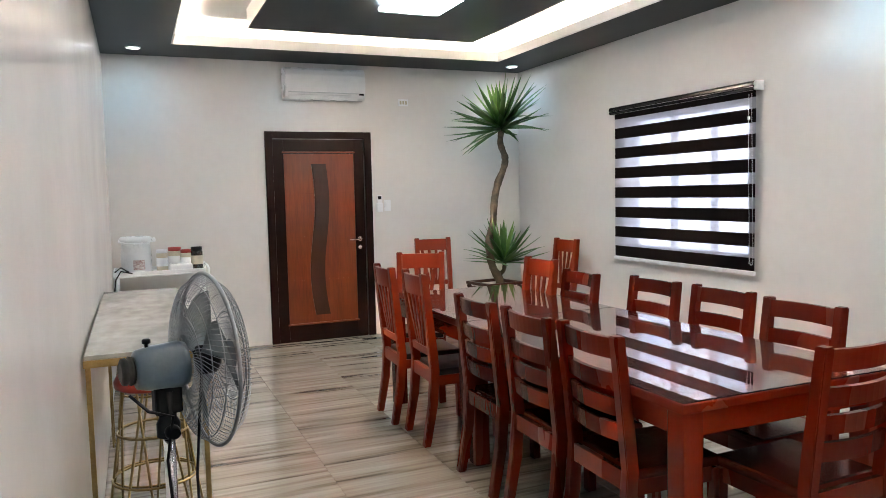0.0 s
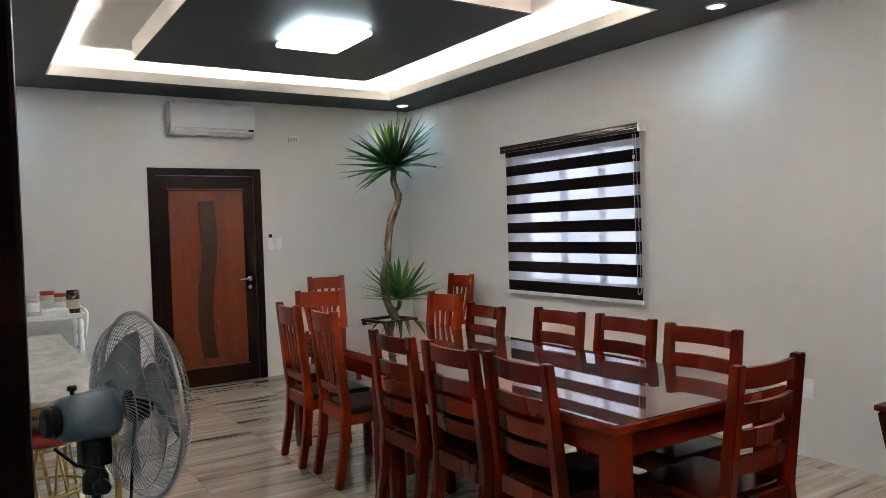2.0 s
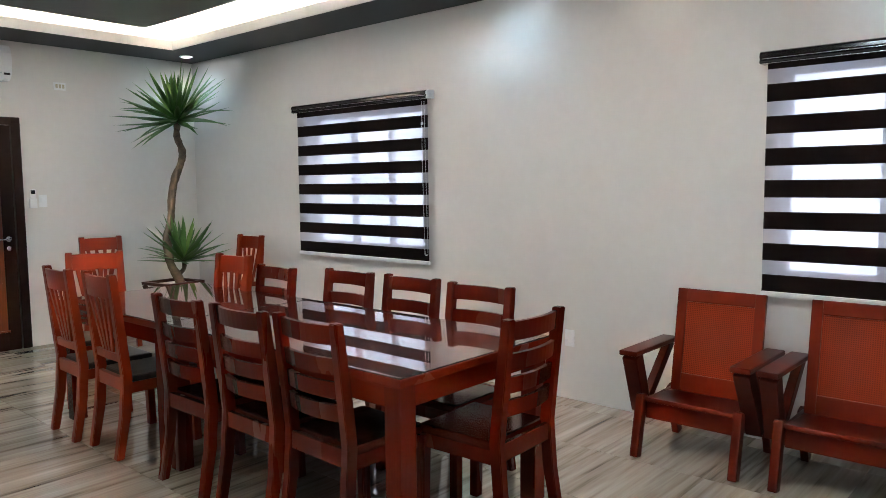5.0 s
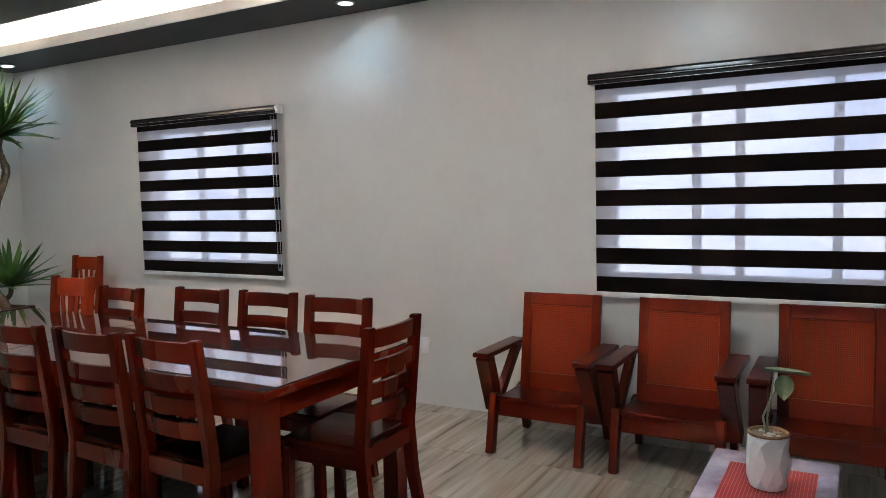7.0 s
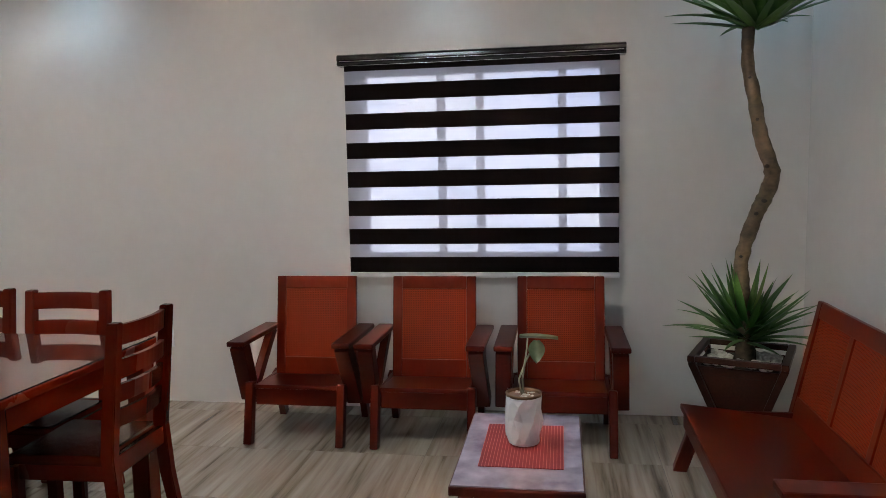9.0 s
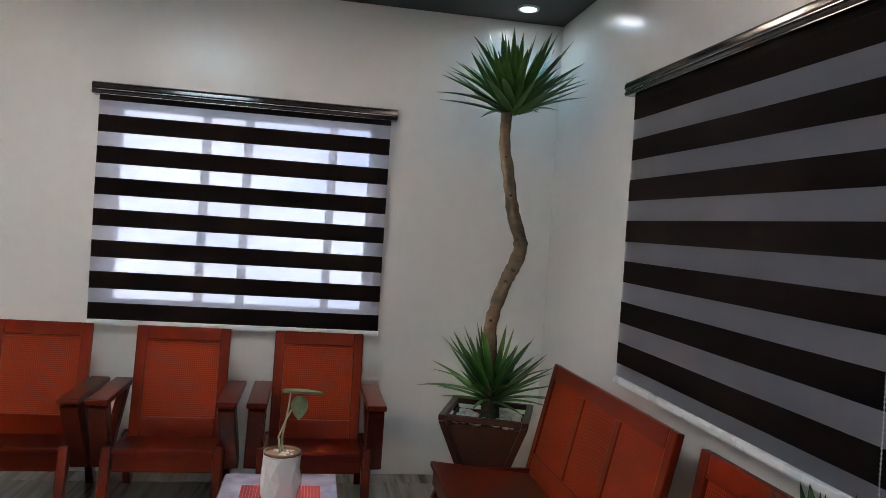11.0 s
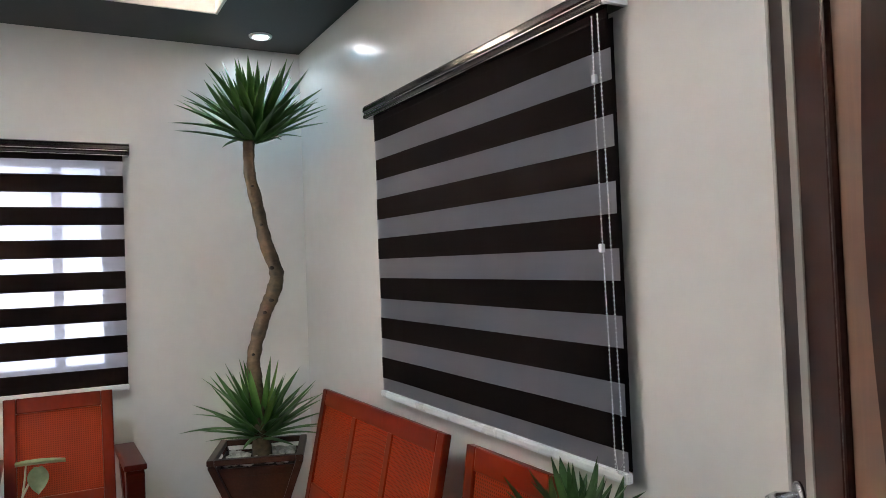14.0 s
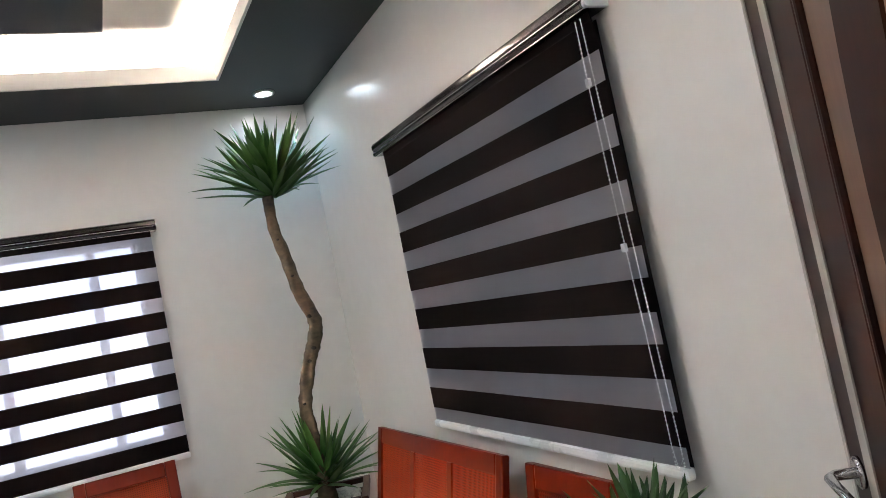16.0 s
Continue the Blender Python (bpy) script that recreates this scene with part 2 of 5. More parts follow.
def floor_tile():
    """Polished porcelain with long beige and grey-brown veins along x."""
    m, nodes, links, bsdf = material("veined_floor_tile")
    co, info, add, mul = (nodes.new(k) for k in ("ShaderNodeTexCoord", "ShaderNodeObjectInfo", "ShaderNodeVectorMath", "ShaderNodeMath"))
    mul.operation, mul.inputs[1].default_value = "MULTIPLY", 53.0
    links.new(info.outputs["Random"], mul.inputs[0])
    links.new(co.outputs["Object"], add.inputs[0]), links.new(mul.outputs[0], add.inputs[1])
    mp, mq = nodes.new("ShaderNodeMapping"), nodes.new("ShaderNodeMapping")
    mp.inputs["Scale"].default_value, mq.inputs["Scale"].default_value = (0.8, 9.0, 1.0), (1.5, 30.0, 1.0)
    for x in (mp, mq):
        links.new(add.outputs[0], x.inputs["Vector"])
    a, b = nodes.new("ShaderNodeTexNoise"), nodes.new("ShaderNodeTexNoise")
    for x, src, d, w in ((a, mp, 4, 0.5), (b, mq, 5, 0.3)):
        x.inputs["Scale"].default_value, x.inputs["Detail"].default_value, x.inputs["Distortion"].default_value = 1.0, d, w
        links.new(src.outputs[0], x.inputs["Vector"])
    mix = nodes.new("ShaderNodeMath")
    mix.operation, mix.inputs[1].default_value = "MULTIPLY_ADD", 0.42
    low = nodes.new("ShaderNodeMath")
    low.operation, low.inputs[1].default_value = "MULTIPLY", 0.58
    links.new(a.outputs[0], low.inputs[0]), links.new(b.outputs[0], mix.inputs[0]), links.new(low.outputs[0], mix.inputs[2])
    ramp = nodes.new("ShaderNodeValToRGB")
    els = ramp.color_ramp.elements
    els[0].position, els[0].color = 0.31, (0.095, 0.072, 0.053, 1)
    els[1].position, els[1].color = 0.66, (0.47, 0.41, 0.34, 1)
    for p, c in ((0.39, (0.19, 0.148, 0.11, 1)), (0.45, (0.31, 0.25, 0.193, 1)), (0.55, (0.39, 0.333, 0.27, 1))):
        e = els.new(p)
        e.color = c
    links.new(mix.outputs[0], ramp.inputs[0])
    links.new(ramp.outputs[0], bsdf.inputs["Base Color"])
    rr = nodes.new("ShaderNodeMapRange")
    rr.inputs["To Min"].default_value, rr.inputs["To Max"].default_value = 0.018, 0.05
    links.new(a.outputs[0], rr.inputs["Value"]), links.new(rr.outputs[0], bsdf.inputs["Roughness"])
    bsdf.inputs["IOR"].default_value = 1.88
    return m


def cane():
    """Woven cane: two crossing sets of strands with small dark gaps."""
    m, nodes, links, bsdf = material("woven_cane")
    co = nodes.new("ShaderNodeTexCoord")
    waves = []
    for axis in ("X", "Z"):
        w = nodes.new("ShaderNodeTexWave")
        w.wave_type, w.bands_direction = "BANDS", axis
        w.inputs["Scale"].default_value, w.inputs["Distortion"].default_value = 30.0, 0.6
        links.new(co.outputs["Object"], w.inputs["Vector"])
        waves.append(w)
    top = nodes.new("ShaderNodeMath")
    top.operation = "MAXIMUM"
    links.new(waves[0].outputs["Fac"], top.inputs[0]), links.new(waves[1].outputs["Fac"], top.inputs[1])
    nz = nodes.new("ShaderNodeTexNoise")
    nz.inputs["Scale"].default_value = 7.0
    links.new(co.outputs["Object"], nz.inputs["Vector"])
    sway = nodes.new("ShaderNodeMath")
    sway.operation, sway.inputs[1].default_value = "MULTIPLY_ADD", 0.5
    links.new(nz.outputs[0], sway.inputs[0]), links.new(top.outputs[0], sway.inputs[2])
    ramp = nodes.new("ShaderNodeValToRGB")
    els = ramp.color_ramp.elements
    els[0].position, els[0].color = 0.42, (0.066, 0.0060, 0.0018, 1)
    els[1].position, els[1].color = 1.0, (0.180, 0.0195, 0.0042, 1)
    links.new(sway.outputs[0], ramp.inputs[0])
    links.new(ramp.outputs[0], bsdf.inputs["Base Color"])
    bp = nodes.new("ShaderNodeBump")
    bp.inputs["Strength"].default_value, bp.inputs["Distance"].default_value = 0.4, 0.002
    links.new(top.outputs[0], bp.inputs["Height"]), links.new(bp.outputs[0], bsdf.inputs["Normal"])
    bsdf.inputs["Roughness"].default_value = 0.5
    bsdf.inputs["Specular IOR Level"].default_value = 0.12
    return m


def striped_cloth():
    """Red woven cloth with narrow pale lengthwise stripes."""
    m, nodes, links, bsdf = material("red_striped_cloth")
    co, w, nz, ramp = (nodes.new(k) for k in ("ShaderNodeTexCoord", "ShaderNodeTexWave", "ShaderNodeTexNoise", "ShaderNodeValToRGB"))
    w.bands_direction = "Y"
    w.inputs["Scale"].default_value = 29.0
    nz.inputs["Scale"].default_value = 9.0
    links.new(co.outputs["Object"], w.inputs["Vector"]), links.new(co.outputs["Object"], nz.inputs["Vector"])
    els = ramp.color_ramp.elements
    els[0].position, els[0].color = 0.93, (0.145, 0.002, 0.006, 1)
    els[1].position, els[1].color = 1.0, (0.36, 0.085, 0.075, 1)
    links.new(w.outputs["Fac"], ramp.inputs[0])
    links.new(ramp.outputs[0], bsdf.inputs["Base Color"])
    bsdf.inputs["Roughness"].default_value = 0.85
    return m


DAYLIGHT, SHEER, TILE, CANE, CLOTH = daylight(), sheer(), floor_tile(), cane(), striped_cloth()
PANE, TABLE_GLASS = clear_glass("window_glass"), clear_glass("table_glass", (0.93, 0.97, 0.95))


# ---- mesh helpers ----
def box(bm, x0, x1, y0, y1, z0, z1, bevel=0.0, turn=None):
    """A box between two corners, with rounded edges; turn: a matrix about the world's origin."""
    m = Matrix.Translation(((x0 + x1) / 2, (y0 + y1) / 2, (z0 + z1) / 2)) @ Matrix.Diagonal((abs(x1 - x0), abs(y1 - y0), abs(z1 - z0), 1))
    made = bmesh.ops.create_cube(bm, size=1.0, matrix=(turn @ m) if turn else m)["verts"]
    if bevel:
        edges = list({e for v in made for e in v.link_edges})
        bmesh.ops.bevel(bm, geom=edges, offset=bevel, segments=2, affect="EDGES", profile=0.6)
    return bm


def bar(bm, a, b, wide, deep, bevel=0.003, side=(1, 0, 0)):
    """A square bar from a to b; wide: its size along side, deep: across it."""
    a, b = Vector(a), Vector(b)
    z = (b - a).normalized()
    x = (Vector(side) - z * z.dot(Vector(side))).normalized()
    y = z.cross(x)
    turn = Matrix((x, y, z)).transposed().to_4x4()
    turn.translation = a
    return box(bm, -wide / 2, wide / 2, -deep / 2, deep / 2, 0, (b - a).length, bevel, turn)


def tube(bm, points, radius, sides=8, caps=True, closed=False):
    """A round tube along points; radius: one number or one for each point."""
    pts = [Vector(p) for p in points]
    n = len(pts)
    radii = list(radius) if isinstance(radius, (list, tuple)) else [radius] * n
    rings, up = [], None
    for i, p in enumerate(pts):
        if closed:
            d = (pts[(i + 1) % n] - pts[i - 1]).normalized()
        else:
            d = (pts[min(i + 1, n - 1)] - pts[max(i - 1, 0)]).normalized()
        if up is None:
            up = d.orthogonal().normalized()
        up = (up - d * d.dot(up)).normalized()
        other = d.cross(up)
        rings.append([bm.verts.new(p + (up * math.cos(k * math.tau / sides) + other * math.sin(k * math.tau / sides)) * radii[i]) for k in range(sides)])
    last = n if closed else n - 1
    for i in range(last):
        a, b = rings[i], rings[(i + 1) % n]
        for k in range(sides):
            f = bm.faces.new((a[k], a[(k + 1) % sides], b[(k + 1) % sides], b[k]))
            f.smooth = True
    if caps and not closed:
        bm.faces.new(rings[0][::-1]), bm.faces.new(rings[-1])
    return bm


def lathe(bm, profile, sides=24, centre=(0, 0, 0), turn=None):
    """A turned body from (radius, height) pairs."""
    rings = []
    for r, z in profile:
        ring = []
        for k in range(sides):
            v = Vector((r * math.cos(k * math.tau / sides), r * math.sin(k * math.tau / sides), z))
            ring.append(bm.verts.new((turn @ v if turn else v) + Vector(centre)))
        rings.append(ring)
    for a, b in zip(rings, rings[1:]):
        for k in range(sides):
            f = bm.faces.new((a[k], a[(k + 1) % sides], b[(k + 1) % sides], b[k]))
            f.smooth = True
    bm.faces.new(rings[0][::-1]), bm.faces.new(rings[-1])
    return bm


def slab(bm, outline, y0, y1):
    """A flat piece with an outline in x and z, from y0 to y1."""
    a = [bm.verts.new((x, y0, z)) for x, z in outline]
    b = [bm.verts.new((x, y1, z)) for x, z in outline]
    bm.faces.new(a), bm.faces.new(b[::-1])
    n = len(a)
    for i in range(n):
        bm.faces.new((a[i], b[i], b[(i + 1) % n], a[(i + 1) % n]))
    bmesh.ops.recalc_face_normals(bm, faces=bm.faces)
    return bm


def ring_flat(bm, outer, inner, z0, z1):
    """A rectangular frame lying flat: outer and inner are (x0, x1, y0, y1)."""
    ox0, ox1, oy0, oy1 = outer
    ix0, ix1, iy0, iy1 = inner
    box(bm, ox0, ix0, oy0, oy1, z0, z1), box(bm, ix1, ox1, oy0, oy1, z0, z1)
    box(bm, ix0, ix1, oy0, iy0, z0, z1), box(bm, ix0, ix1, iy1, oy1, z0, z1)
    return bm


def part(name, bm, mat, parent=None, label=""):
    me = bpy.data.meshes.new(name)
    bmesh.ops.recalc_face_normals(bm, faces=bm.faces)
    bm.to_mesh(me)
    bm.free()
    me.materials.append(mat)
    ob = new(name, me)
    ob.parent = parent
    if label:
        ob["label"] = label
    return ob


def B():
    return bmesh.new()


def thing(name, m, label, category, group="", kind=""):
    root = new(name)
    root.empty_display_size = 0.1
    root.matrix_basis = m
    return tagged(root, label, category, group, kind)


def structure(name, bm, mat, label, category):
    return tagged(part(name, bm, mat), label, category, "", "structure")


# ---- the room's shell ----
T = 0.15


def wall_y(bm, x0, x1, a, b, openings, top=3.05):
    """A wall along y from a to b; openings: (y0, y1, z0, z1) in order."""
    at = a
    for y0, y1, z0, z1 in openings:
        box(bm, x0, x1, at, y0, 0, top)
        if z0 > 0:
            box(bm, x0, x1, y0, y1, 0, z0)
        box(bm, x0, x1, y0, y1, z1, top)
        at = y1
    box(bm, x0, x1, at, b, 0, top)
    return bm


WIN1, WIN2 = (3.95, 5.38, 0.93, 2.11), (-0.23, 1.28, 0.93, 2.11)
DOORWAY = (-0.52, 0.485, 0.0, 2.10)
structure("wall_east", wall_y(B(), E, E + T, S, N, (WIN2, WIN1)), WALL, "glossy off-white painted wall with two windows", "wall")
structure("wall_west", wall_y(B(), W - T, W, S, N, (DOORWAY,)), WALL, "glossy off-white painted wall beside the entrance", "wall")
structure("wall_south", box(B(), W - T, E + T, S - T, S, 0, 3.05), WALL, "glossy off-white painted wall behind the bench", "wall")
DX0, DX1, DZ = 1.172, 2.258, 2.12
bm = B()
box(bm, W - T, DX0, N, N + T, 0, 3.05), box(bm, DX1, E + T, N, N + T, 0, 3.05), box(bm, DX0, DX1, N, N + T, DZ, 3.05)
structure("wall_north", bm, WALL, "glossy off-white painted wall with the far door", "wall")

# the ceiling: a dark soffit with two lit recesses, each round a dropped dark panel
REC = ((0.33, 3.45, 3.23, 6.72), (0.33, 3.45, -0.71, 2.78))
bm = B()
cuts_y = (S, REC[1][2], REC[1][3], REC[0][2], REC[0][3], N)
box(bm, W, REC[0][0], S, N, H, H + 0.02), box(bm, REC[0][1], E, S, N, H, H + 0.02)
for y0, y1 in ((cuts_y[0], cuts_y[1]), (cuts_y[2], cuts_y[3]), (cuts_y[4], cuts_y[5])):
    box(bm, REC[0][0], REC[0][1], y0, y1, H, H + 0.02)
structure("ceiling", bm, SOFFIT, "dark grey painted gypsum ceiling border", "ceiling")
UP = 3.00
structure("ceiling_upper", box(B(), W - T, E + T, S - T, N + T, UP, UP + 0.12), WHITE, "white recessed ceiling lit by hidden strips", "ceiling")
for k, (x0, x1, y0, y1) in enumerate(REC):
    bm = ring_flat(B(), (x0 - 0.012, x1 + 0.012, y0 - 0.012, y1 + 0.012), (x0 + 0.002, x1 - 0.002, y0 + 0.002, y1 - 0.002), H - 0.003, H + 0.080)
    structure("trim_%d" % (k + 1), bm, WHITE, "white upstand round the lit ceiling recess", "trim")
    bm = ring_flat(B(), (x0 - 0.075, x1 + 0.075, y0 - 0.075, y1 + 0.075), (x0 - 0.045, x1 + 0.045, y0 - 0.045, y1 + 0.045), H + 0.024, H + 0.05)
    tagged(part("led_strip", bm, COVE_LIGHT), "warm white hidden light strip in the ceiling cove", "light strip", "cove strips")
    root = thing("ceiling_panel", pose((x0 + x1) / 2 + 0.0, (y0 + y1) / 2, UP), "dark grey dropped ceiling panel with white sides", "ceiling panel", "ceiling panels")
    hx, hy = 1.01, 1.195
    part("side_frame", ring_flat(B(), (-hx, hx, -hy, hy), (-hx + 0.02, hx - 0.02, -hy + 0.02, hy - 0.02), -0.15, 0.0), WHITE, root, "white painted sides")
    part("face", box(B(), -hx + 0.001, hx - 0.001, -hy + 0.001, hy - 0.001, -0.156, -0.1502), SOFFIT, root)

# the lamp at y 1.035 is unseen, added by symmetry to light the south
for y in (4.83, 1.035):
    lamp = thing("ceiling_lamp", pose(1.89, y, UP - 0.156), "square white ceiling lamp glowing cool white", "ceiling lamp", "ceiling lamps")
    part("base", box(B(), -0.20, 0.20, -0.27, 0.27, -0.02, 0, 0.004), PLASTIC, lamp)
    part("diffuser", box(B(), -0.235, 0.235, -0.295, 0.295, -0.050, -0.016, 0.014), LAMP_LIGHT, lamp, "glowing rounded square diffuser")

for x in (0.02, 3.73):
    for y in (-1.015, 2.99, 6.96):
        dl = thing("downlight", pose(x, y, H), "small round recessed downlight glowing cool white", "downlight", "ceiling downlights")
        part("trim_ring", lathe(B(), [(0.046, -0.001), (0.046, -0.010), (0.060, -0.011), (0.066, -0.004), (0.066, 0.0)], 28), PLASTIC, dl)
        part("diffuser", lathe(B(), [(0.045, -0.0005), (0.045, -0.006), (0.030, -0.0075)], 24), DOWN_LIGHT, dl, "bright round diffuser")
        sd = bpy.data.lights.new("downlight_beam", "SPOT")
        sd.energy, sd.color, sd.spot_size, sd.spot_blend, sd.shadow_soft_size = 2.1, (0.24, 0.68, 1.0), radians(165), 1.0, 0.04
        new("downlight_beam", sd).matrix_world = pose(x, y, H - 0.03)

# unseen lobby added behind the entrance; its wide west opening lets daylight in
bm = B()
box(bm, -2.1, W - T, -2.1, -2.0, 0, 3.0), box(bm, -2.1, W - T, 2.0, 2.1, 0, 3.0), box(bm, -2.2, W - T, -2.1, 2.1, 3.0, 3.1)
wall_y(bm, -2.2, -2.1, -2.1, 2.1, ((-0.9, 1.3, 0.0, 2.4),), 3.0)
structure("wall_lobby", bm, CORRIDOR, "unseen plain painted lobby added behind the entrance", "wall")
structure("floor_lobby", box(B(), -2.2, W - T + 0.03, -2.1, 2.1, -0.1, -0.0015), GROUT, "plain pale floor of the unseen lobby", "floor")

# outside the windows
structure("backdrop", box(B(), E + 3.2, E + 3.3, -6, 12, -1.5, 6), DAYLIGHT, "bright hazy daylight beyond the windows", "backdrop")
structure("ground", box(B(), -900, 900, -900, 900, -0.45, -0.25), GROUT, "pale concrete yard outside", "ground")


# ---- windows and blinds ----
def window(name, y0, y1, z0, z1, mullions):
    root = thing(name, pose(E + 0.11, 0, 0), "white aluminium sliding window behind a striped blind", "window", "", "structure")
    bm = B()
    f = 0.045
    box(bm, -0.03, 0.03, y0, y0 + f, z0, z1), box(bm, -0.03, 0.03, y1 - f, y1, z0, z1)
    box(bm, -0.03, 0.03, y0 + f, y1 - f, z0, z0 + f), box(bm, -0.03, 0.03, y0 + f, y1 - f, z1 - f, z1)
    part("window_frame", bm, ALUMINIUM, root)
    for y, w in mullions:
        part("mullion", box(B(), -0.022, 0.022, y - w / 2, y + w / 2, z0 + f, z1 - f, 0.003), ALUMINIUM, root)
    ys = [y0 + f] + [y for y, w in mullions] + [y1 - f]
    for a, b in zip(ys, ys[1:]):
        pane = part("pane", box(B(), -0.004, 0.004, a + 0.02, b - 0.02, z0 + f, z1 - f), PANE, root)
        pane.visible_shadow = False
    return root


window("window_1", *WIN1, ((4.40, 0.05), (4.86, 0.06)))
window("window_2", *WIN2, ((0.033, 0.05), (0.528, 0.05), (0.767, 0.05)))


def blind(m, half, z0, z1, closed, chain, label, slope=0.0, lift=0.0):
    """A double-layer striped roller blind; local x along the wall, y into the room."""
    root = thing("striped_roller_blind", m, label, "roller blind", "striped window blinds")
    z1 += lift
    top = z1 - 0.090
    low = top + 0.024
    prof = [(0.006, low), (0.080, low), (0.087, low + 0.004), (0.088, low + 0.014), (0.084, low + 0.022), (0.084, low + 0.027), (0.090, low + 0.033), (0.089, low + 0.050), (0.082, z1 - 0.006), (0.070, z1), (0.006, z1)]
    bm = B()
    a = [bm.verts.new((-half, y, z)) for y, z in prof]
    b = [bm.verts.new((half, y, z)) for y, z in prof]
    for i in range(len(a)):
        j = (i + 1) % len(a)
        bm.faces.new((a[i], a[j], b[j], b[i]))
    bm.faces.new(a), bm.faces.new(b[::-1])
    cassette = part("valance", bm, VALANCE, root, "glossy dark brown cassette")
    # thin bright strips added in place of highlights along the cassette's glossy ridges
    for y, z in ((0.0815, low - 0.0012), (0.0845, low + 0.0245)):
        part("trim_line", box(B(), -half, half, y - 0.004, y + 0.003, z - 0.0013, z + 0.0013), CHROME, cassette, "thin bright line for the ridge highlight")
    part("head_band", box(B(), -half + 0.020, half - 0.020, 0.050, 0.0512, top - 0.001, top + 0.030), BLIND_DARK, root, "dark fabric under the cassette")
    for s in (-1, 1):
        x = s * (half + 0.007)
        bm = slab(B(), [(y, z) for y, z in prof], -0.007, 0.007)
        bmesh.ops.transform(bm, matrix=Matrix.Translation((x, 0, 0)) @ Matrix.Rotation(radians(90), 4, "Z"), verts=bm.verts)
        for v in bm.verts:
            v.co.y += 0.001
        part("end_cap", bm, PLASTIC if s < 0 and chain else VALANCE, root)
    fw = half - 0.018
    part("bottom_rail", box(B(), -fw - 0.004, fw + 0.004, 0.034, 0.062, z0, z0 + 0.032, 0.010), PLASTIC, root, "white bottom bar")
    z, dark, k = z0 + 0.030, not closed, 0
    rnd = random.Random(7)
    while z < top:
        h = min(0.0955 if dark else (0.058 if closed and k == 0 else 0.0880 if closed else 0.0785), top + 0.03 - z)
        bm, steps = B(), 14
        rows = []
        for i in range(steps + 1):
            x = -fw + 2 * fw * i / steps
            sag = 0.0015 * math.sin(i * 0.9 + k) + rnd.uniform(-0.0006, 0.0006)
            rows.append((bm.verts.new((x, 0.048 + sag, z)), bm.verts.new((x, 0.048 + sag, z + h))))
        for (p, q), (r, s) in zip(rows, rows[1:]):
            bm.faces.new((p, r, s, q))
        bmesh.ops.solidify(bm, geom=bm.faces[:], thickness=0.0012)
        part("dark_band" if dark else "sheer_band", bm, BLIND_DARK if dark else SHEER, root, "opaque dark band" if dark else "translucent net band")
        z, dark, k = z + h, not dark, k + 1
    if closed:
        part("back_layer", box(B(), -fw + 0.004, fw - 0.004, 0.030, 0.0315, z0 + 0.03, top), BLIND_DARK, root, "dark rear layer of fabric")
    if chain:
        bottom = z0 + chain
        pts = []
        for i in range(100):
            u = i / 99
            pts.append((-half + 0.046 + 0.004 * math.sin(u * 5), 0.085 - 0.012 * u, top - u * (top - bottom)))
        for i in range(1, 8):
            t = math.pi * i / 8
            pts.append((-half + 0.026 + 0.018 * math.cos(t) , 0.073, bottom - 0.022 * math.sin(t)))
        for i in range(100):
            u = 1 - i / 99
            pts.append((-half + 0.008 + 0.014 * (1 - u), 0.085 - 0.012 * u, top - u * (top - bottom)))
        bm = B()
        for p in pts:
            bmesh.ops.create_icosphere(bm, subdivisions=1, radius=0.0031, matrix=Matrix.Translation(p))
        chain_ob = part("bead_chain", bm, PLASTIC, root, "white bead pull chain")
        chain_ob["kind"] = "stuff"
        part("cord", tube(B(), pts[::6] + [pts[-1]], 0.0011, 5), PLASTIC, chain_ob)
        for u in (0.14, 0.52):
            part("connector", box(B(), -half + 0.038, -half + 0.054, 0.078, 0.090, top - u * (top - bottom) - 0.012, top - u * (top - bottom) + 0.012, 0.003), PLASTIC, chain_ob)
    hang = Matrix.Identity(4)
    hang[2][0] = slope
    for ob in root.children_recursive:
        ob.data.transform(hang)
    return root


blind(pose(E, 4.658, 0, 0, 0, 90), 0.828, 0.846, 2.203, False, 0.10, "dark and sheer striped roller blind, daylight behind, beside the dining table")
blind(pose(E, 0.519, 0, 0, 0, 90), 0.828, 0.838, 2.182, False, 0, "dark and sheer striped roller blind, daylight behind, over the armchairs")
blind(pose(1.936, S, 0), 0.836, 0.840, 2.205, True, 0.055, "closed dark and grey striped roller blind over the bench", 0.011)


# ---- doors ----
def wavy(bm, x0, x1, z0, z1, y0, y1, sway, steps=18):
    left, right = [], []
    for i in range(steps + 1):
        u = i / steps
        d = sway * math.sin(u * math.tau)
        w = 0.012 * math.sin(u * math.pi)
        left.append((x0 + d - w, z1 + (z0 - z1) * u)), right.append((x1 + d - w, z1 + (z0 - z1) * u))
    return slab(bm, left + right[::-1], y0, y1)


